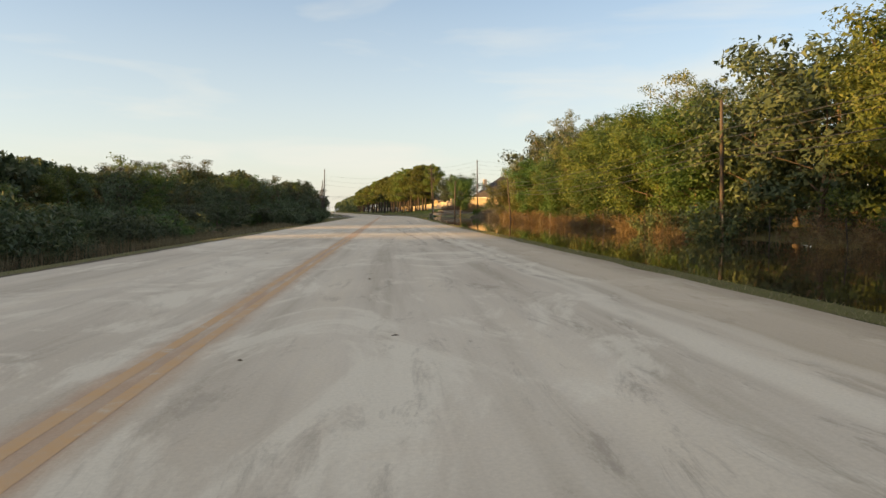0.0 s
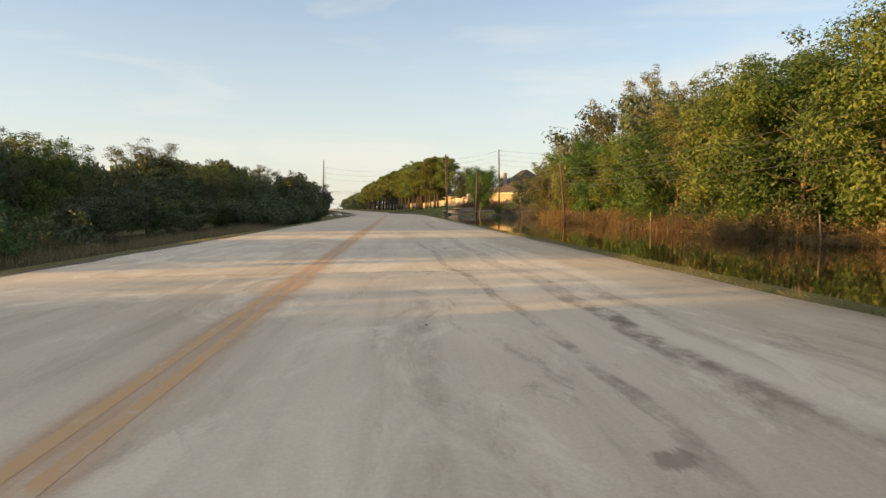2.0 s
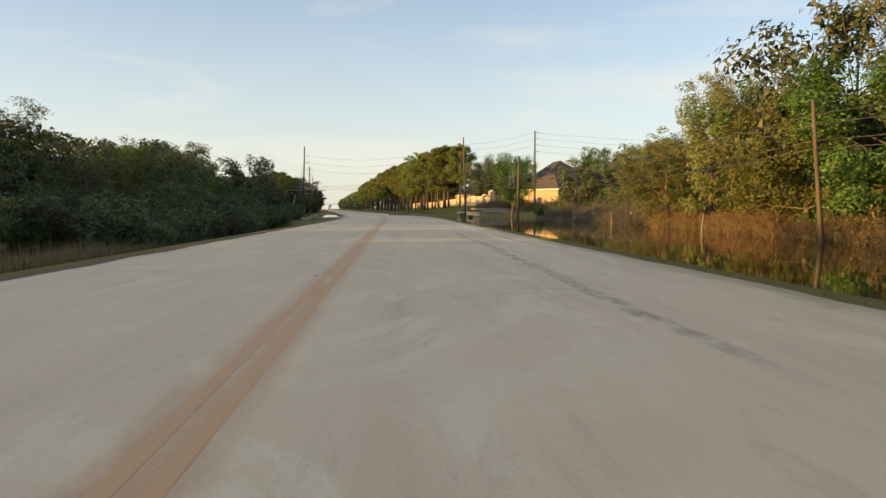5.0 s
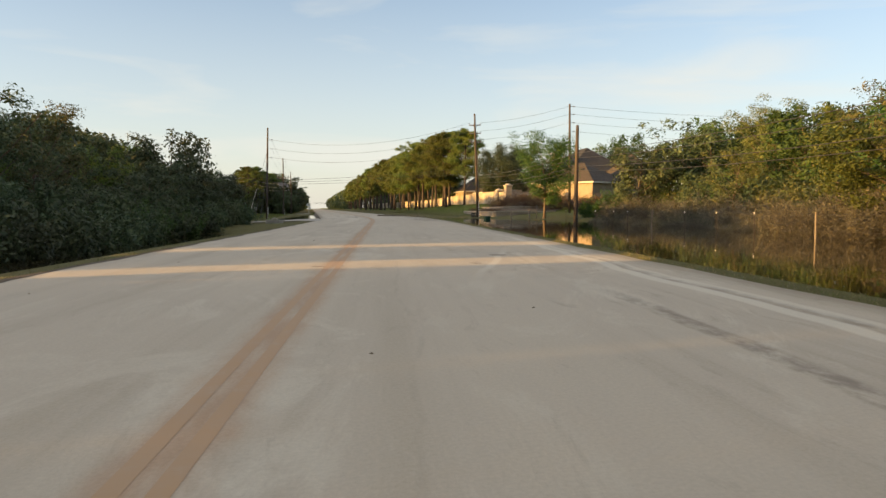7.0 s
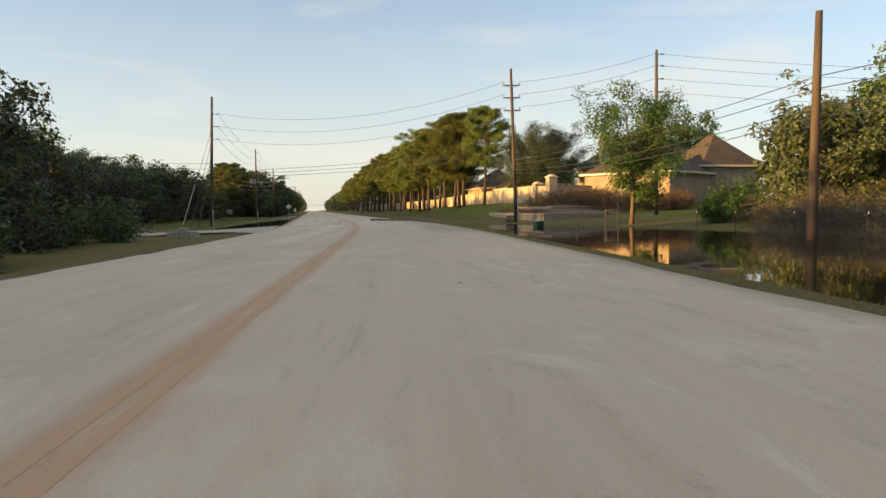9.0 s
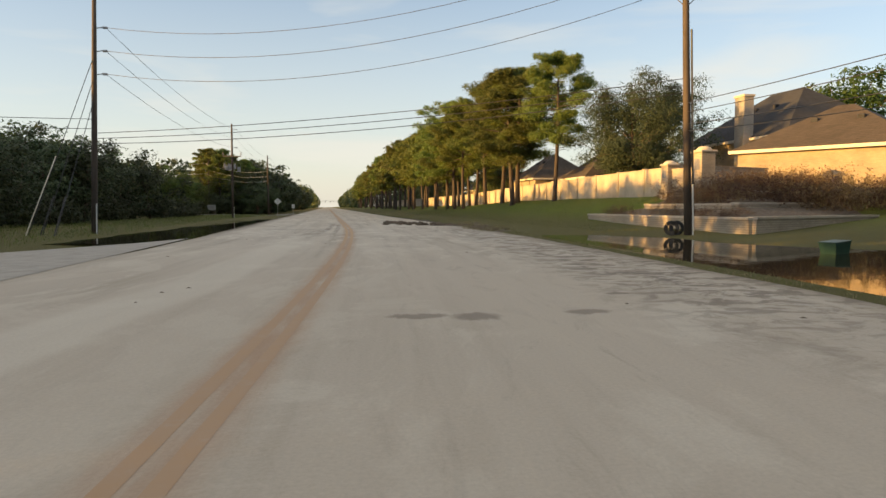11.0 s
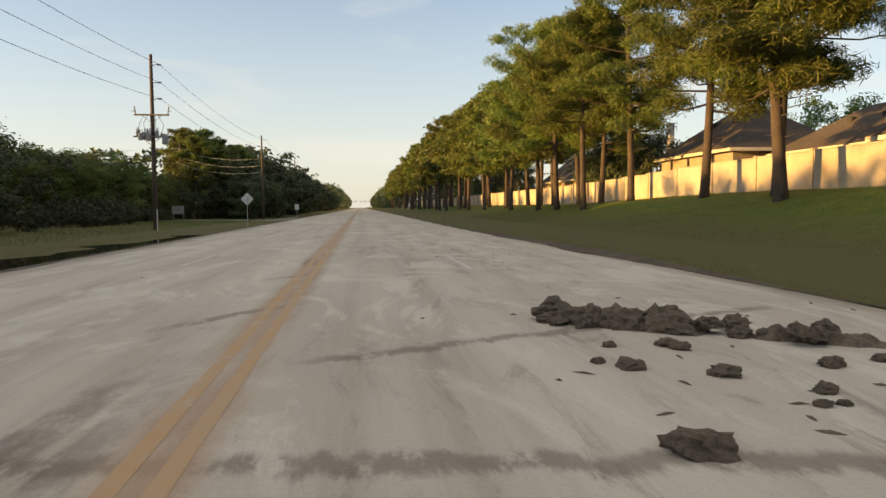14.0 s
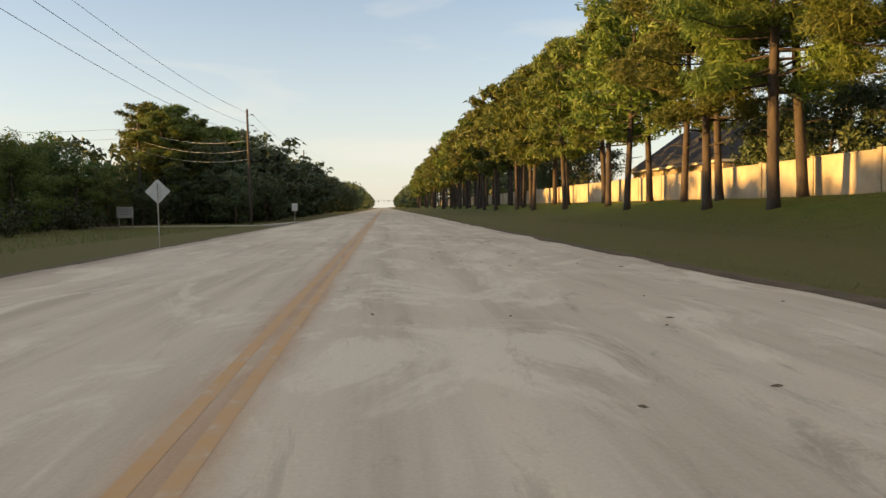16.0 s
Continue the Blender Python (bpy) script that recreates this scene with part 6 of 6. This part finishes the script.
# ---- flooded fence ----
fence_post = Shape().tube([(0, 0, -0.9), (0, 0, 0.4), (0, 0, 1.1)], [0.045, 0.043, 0.038], 7).mesh("fence_post", M["post_wood"])
steel_post = Shape().box(-0.016, -0.008, -0.8, 0.016, 0.008, 1.05).box(-0.008, 0.008, -0.8, 0.008, 0.024, 1.05).mesh("steel_post", M["post_steel"])
post_tip = Shape().box(-0.019, -0.011, 0.95, 0.019, 0.026, 1.06, 0.004).mesh("post_tip", M["pvc"])
fence = empty("wire_fence", pose(0, 0, 0), "flooded wire fence on weathered wood and white-tipped steel posts", "fence")
spots = []
for i in range(34):
    y = 62 + 4.4 * i
    u = 17.3 + 2.3 * smooth(100, 170, y) + 0.25 * math.sin(i * 1.7)
    spots.append((xc(y) + u, y))
    wooden = i % 4 == 0 if i < 26 else i == 28
    post = part("post", fence_post if wooden else steel_post, fence, m=pose(xc(y) + u, y, 0, rng.uniform(-4, 4), rng.uniform(-4, 4), rng.uniform(-20, 20)))
    if not wooden and i > 22:
        part("tip", post_tip, post, "white-painted steel post tip")
for h in (0.3, 0.65, 1.0):
    part("strand", Shape().tube([(x, y, h + rng.uniform(-0.02, 0.02)) for x, y in spots], [0.003] * len(spots), 4).mesh("strand", M["cable"]), fence)

brace = empty("corner_brace", pose(0, 0, 0), "broken wooden corner brace of the fence standing in floodwater", "fence")
log = lambda a, b, r: Shape().tube([a, Vector(a).lerp(Vector(b), 0.5) + Vector((0.03, 0, 0.02)), b], [r, r * 0.95, r * 0.85], 8).mesh("brace_log", M["post_wood"], True)  # noqa: E731
part("post", log((15.5, 220.4, -0.7), (15.45, 220.4, 1.0), 0.075), brace)
part("post", log((17.8, 220.5, -0.6), (17.75, 220.5, 1.2), 0.075), brace)
part("post", log((18.4, 219.8, -0.6), (18.45, 219.8, 1.65), 0.07), brace)
part("rail", log((15.5, 220.4, 0.6), (17.8, 220.5, 0.6), 0.05), brace)
part("rail", log((17.8, 220.5, 1.05), (18.45, 219.8, 1.05), 0.05), brace)
part("strut", log((17.5, 220.2, -0.6), (17.95, 220.6, 1.1), 0.07), brace)

# two broken pale stakes in the left ditch
sx, sy = -24.4, 107.5
stakes = empty("broken_stake", pose(sx, sy, ground_z(sx, sy)), "two pale broken stakes leaning together in the ditch", "stake")
part("stick", Shape().tube([(0.0, 0, -0.4), (-0.3, 0.1, 0.75), (0.5, 0.15, 1.25)], [0.03, 0.03, 0.02], 6).mesh("stick", M["post_wood"]), stakes)
part("stick", Shape().tube([(-0.3, 0.05, 0.75), (0.45, 0.0, 0.55)], [0.025, 0.02], 6).mesh("stick", M["post_wood"]), stakes)

# drifting bin
bin_e = empty("storage_tub", pose(12.9, 221.8, -0.14, 0, -4, 18) @ Matrix.Scale(0.7, 4), "dark green plastic tub adrift on its side in the floodwater", "tub")
v = [(-0.42, -0.3, 0), (0.42, -0.3, 0), (0.42, 0.3, 0), (-0.42, 0.3, 0), (-0.5, -0.36, 0.6), (0.5, -0.36, 0.6), (0.5, 0.36, 0.6), (-0.5, 0.36, 0.6)]
part("body", mesh_of("tub_body", v, [(3, 2, 1, 0), (0, 1, 5, 4), (1, 2, 6, 5), (2, 3, 7, 6), (3, 0, 4, 7)], M["bin_green"]), bin_e)
part("lid", Shape().box(-0.53, -0.39, 0.6, 0.53, 0.39, 0.65, 0.015).mesh("tub_lid", M["bin_green"]), bin_e)

# culvert by the side street
cul = empty("culvert", pose(-11.6, 214.4, -0.42, 0, 0, 8), "mud-stained concrete culvert end in the ditch", "culvert")
ring = [(0.42 * math.cos(a), 0, 0.3 + 0.42 * math.sin(a)) for a in [2 * math.pi * i / 18 for i in range(19)]]
part("pipe_rim", Shape().tube(ring, [0.07] * 19, 6, False).mesh("pipe_rim", M["concrete"], True), cul)
part("headwall", Shape().box(-0.9, 0.1, -0.3, 0.9, 0.3, 0.55, 0.03).mesh("headwall", M["concrete"]), cul)
tagged(place(new("marker_post", Shape().box(-0.06, -0.06, -0.4, 0.06, 0.06, 0.75, 0.015).mesh("marker_post", M["post_wood"])), pose(-15.2, 222.5 + 6, ground_z(-15.2, 228.5))), "short weathered wooden marker post beside the side street", "post")

# ---- mud thrown on the road ----
def clod_mesh(seed):
    bm = bmesh.new()
    bmesh.ops.create_icosphere(bm, subdivisions=3, radius=1)
    for vtx in bm.verts:
        p = vtx.co.copy()
        d = 1 + 0.4 * noise.noise(p * 1.3 + Vector((seed, 0, 0))) + 0.3 * noise.noise(p * 3.1 + Vector((0, seed, 0))) + 0.3 * noise.noise(p * 6.7 + Vector((0, 0, seed)))
        vtx.co = p * d
        vtx.co.z = max(vtx.co.z, -0.35) * 0.75
    me = bpy.data.meshes.new("mud_clod")
    bm.to_mesh(me)
    bm.free()
    me.materials.append(M["clod"])
    return me


CLODS = [clod_mesh(i * 3.7) for i in range(5)]
CLOD_SPOTS = [(3.6, 257.6, 0.26), (3.95, 257.3, 0.3), (4.3, 256.9, 0.25), (4.85, 256.5, 0.13), (5.35, 256.2, 0.15), (2.9, 253.5, 0.18), (3.9, 253.2, 0.13), (4.5, 252.9, 0.24), (5.3, 252.6, 0.34), (5.6, 252.4, 0.26), (6.1, 251.7, 0.28), (6.45, 251.6, 0.3), (7.0, 255.2, 0.26), (6.7, 255.4, 0.2)]
for k, (x, y, r) in enumerate(CLOD_SPOTS):
    ob = place(new("mud_clod", CLODS[k % 5]), pose(x, y, r * 0.1, 0, 0, 67 * k) @ Matrix.Diagonal((r * 1.1, r * 0.85, r * 0.75, 1)))
    tagged(ob, "lump of dark wet mud lying on the concrete", "mud", "mud clods on the road")
for k in range(24):
    t = rng.random() ** 1.5
    x, y, r = lerp(3.3, 5.6, t) + rng.gauss(0, 0.2), lerp(257.7, 256.0, t) + rng.gauss(0, 0.3), rng.uniform(0.04, 0.15)
    ob = place(new("mud_clod", CLODS[k % 5]), pose(x, y, r * rng.uniform(0.1, 0.9), rng.uniform(-30, 30), 0, rng.uniform(0, 360)) @ Matrix.Diagonal((r * 1.2, r, r * 0.9, 1)))
    tagged(ob, "chunk of dark mud in the heap on the concrete", "mud", "mud clods on the road")
for k in range(70):
    t = rng.random() ** 0.8
    if k < 26:
        x, y = lerp(3.0, 7.4, t), lerp(256.3, 252.6, t) + rng.gauss(0, 0.7)
        r = rng.uniform(0.04, 0.11)
    else:
        y = lerp(255, 240.5, t)
        x, r = xc(y) + 8.0 + 0.9 * smooth(246, 251, y) + rng.gauss(0, 0.3), rng.uniform(0.06, 0.17)
    ob = place(new("mud_clod", CLODS[k % 5]), pose(x, y, max(r * 0.1, ground_z(x, y) + r * 0.2), 0, 0, rng.uniform(0, 360)) @ Matrix.Diagonal((r * 1.3, r, r * 0.8, 1)))
    tagged(ob, "small crumb of dark mud beside the road", "mud", "mud clods on the road")


def mound(a, b, width, height, seed):
    """A crumbly heap of mud scraped together along a line."""
    rows, w = 40, 14
    a, b = Vector(a), Vector(b)
    side = Vector((a.y - b.y, b.x - a.x)).normalized()
    verts, faces = [], []
    for j in range(rows + 1):
        t = j / rows
        swell = min(1, 6 * t, 6 * (1 - t)) * (0.75 + 0.5 * noise.noise((seed, t * 4, 0)))
        for k in range(w):
            q = 2 * k / (w - 1) - 1
            p = a.lerp(b, t) + side * q * width * (0.8 + 0.4 * noise.noise((t * 5, seed, 1)))
            lumps = 0.75 + 0.7 * noise.noise((p.x * 4, p.y * 4, seed)) + 0.5 * noise.noise((p.x * 11, p.y * 11, seed))
            verts.append((p.x, p.y, max(0.0, 1 - q * q) * swell * max(0.05, lumps) * height - 0.02))
    for j in range(rows):
        for k in range(w - 1):
            n = j * w + k
            faces.append((n, n + 1, n + w + 1, n + w))
    tagged(new("mud_heap", mesh_of("mud_heap", verts, faces, M["clod"])), "crumbly heap of brown mud scraped up on the concrete", "mud", "mud clods on the road")


mound((3.3, 257.8), (4.7, 256.8), 0.36, 0.28, 1.0)
mound((5.0, 256.5), (6.0, 255.9), 0.25, 0.16, 2.0)
mound((4.9, 252.75), (5.8, 252.3), 0.28, 0.22, 3.0)
mound((5.8, 251.9), (6.8, 251.4), 0.34, 0.26, 4.0)
mound((6.9, 254.8), (7.9, 253.4), 0.3, 0.15, 5.0)
mound((6.8, 252.2), (8.3, 249.2), 0.35, 0.16, 6.0)


def mud_edge(y0, y1, u_at, inner, outer, label):
    """A ragged strip of wet mud where the slab meets the verge."""
    n = int((y1 - y0) * 2)
    verts, faces = [], []
    for j in range(n + 1):
        y = lerp(y0, y1, j / n)
        taper = min(1, 10 * j / n, 10 * (n - j) / n)
        i0 = inner * taper * (0.7 + 0.9 * noise.noise((y * 0.35, 2, u_at(y))) + 0.5 * noise.noise((y * 1.9, 5, 0)))
        s = 1 if outer > 0 else -1
        for q, z in ((u_at(y) - s * max(0.02, i0), 0.004), (u_at(y) - s * 0.01, 0.022), (u_at(y) + outer * taper, None)):
            x = xc(y) + q
            base = ground_z(x, y) + 0.012 if z is None else road_z(q) + z
            verts.append((x, y, base + 0.012 * noise.noise((x * 3, y * 3, 0))))
    for j in range(n):
        for k in range(2):
            a = j * 3 + k
            faces.append((a, a + 1, a + 4, a + 3))
    tagged(new("mud_edge", mesh_of("mud_edge", verts, faces, M["mud_edge"], True)), label, "mud", kind="structure")


mud_edge(258, 350, right_edge, 0.3, 0.5, "ragged strip of dark mud between the slab and the grass")
mud_edge(238, 350, left_edge, 0.3, -0.5, "ragged strip of wet black mud along the slab's edge")
mud_edge(60, 212, left_edge, 0.22, -0.35, "thin strip of dark mud along the slab's edge")


def mud_ridge():
    """A rough low bank of scraped mud and dead grass along the right edge."""
    rows, w = 90, 9
    verts, faces = [], []
    for j in range(rows + 1):
        y = lerp(256.5, 238.5, j / rows)
        mid = xc(y) + 8.05 + 0.9 * smooth(246, 251, y)
        swell = min(1, j / 8, (rows - j) / 30)
        for k in range(w):
            q = 2 * k / (w - 1) - 1
            x = mid + q * (0.75 + 0.25 * noise.noise((y * 0.8, 0, 3)))
            bumpy = 0.5 + 0.8 * noise.noise((x * 1.7, y * 1.7, 0)) + 0.6 * noise.noise((x * 5, y * 5, 1))
            top = max(0.0, 1 - q * q) * swell * max(0.02, bumpy) * 0.26
            verts.append((x, y, (ground_z(x, y) if abs(x - xc(y)) > 7.9 else -0.04) + top - 0.02 - 0.08 * (k in (0, w - 1))))
    for j in range(rows):
        for k in range(w - 1):
            a = j * w + k
            faces.append((a, a + 1, a + w + 1, a + w))
    tagged(new("mud_ridge", mesh_of("mud_ridge", verts, faces, M["clod"])), "rough bank of scraped mud along the road's edge", "mud")


mud_ridge()


def flat_debris(name, seed, n, y0, y1, pick, size, mat, label):
    rg = random.Random(seed)
    s = Shape()
    for _ in range(n):
        y = rg.uniform(y0, y1)
        u = pick(rg)
        x, a, l, w = xc(y) + u, rg.uniform(0, math.pi), size * rg.uniform(0.5, 1.8), size * rg.uniform(0.2, 0.5)
        c, d, z = math.cos(a), math.sin(a), road_z(u)
        ring = [(l, 0), (l * 0.4, w), (-l * 0.5, w * 0.8), (-l, 0.1 * w), (-l * 0.3, -w), (l * 0.6, -w * 0.7)]
        v = [(x + c * p - d * q, y + d * p + c * q, z + 0.004) for p, q in ring] + [(x, y, z + 0.018)]
        s.add(v, [(i, (i + 1) % 6, 6) for i in range(6)])
    tagged(new(name, s.mesh(name, mat)), label, "debris", kind="stuff")


flat_debris("mud_flakes", 5, 90, 48, 330, lambda r: r.uniform(-5, 6.5), 0.045, M["clod"], "scattered flakes of dried mud and leaf litter on the road")
flat_debris("mud_flakes", 7, 45, 266, 300, lambda r: r.gauss(3.6, 1.2), 0.045, M["clod"], "dark flakes of dried mud strewn over the lane")
flat_debris("mud_flakes", 6, 60, 246, 259, lambda r: r.uniform(2.5, 7.5), 0.06, M["clod"], "thick flakes of mud around the clods on the road")

# ---- far end of the road ----
gantry = empty("signal_gantry", pose(0, 820, 0), "distant traffic signal gantry over the road", "traffic signal")
for x in (-9, 9):
    part("mast", Shape().tube([(x, 0, -0.3), (x, 0, 6.5)], [0.16, 0.12], 8).mesh("mast", M["far_steel"]), gantry)
part("beam", Shape().tube([(-9, 0, 6.2), (0, 0, 6.8), (9, 0, 6.2)], [0.1, 0.1, 0.1], 8).mesh("beam", M["far_steel"]), gantry)
for x in (-3, 1.5, 4.5):
    part("signal_head", Shape().box(x - 0.25, -0.15, 5.3, x + 0.25, 0.15, 6.5, 0.04).mesh("signal_head", M["cable"]), gantry)
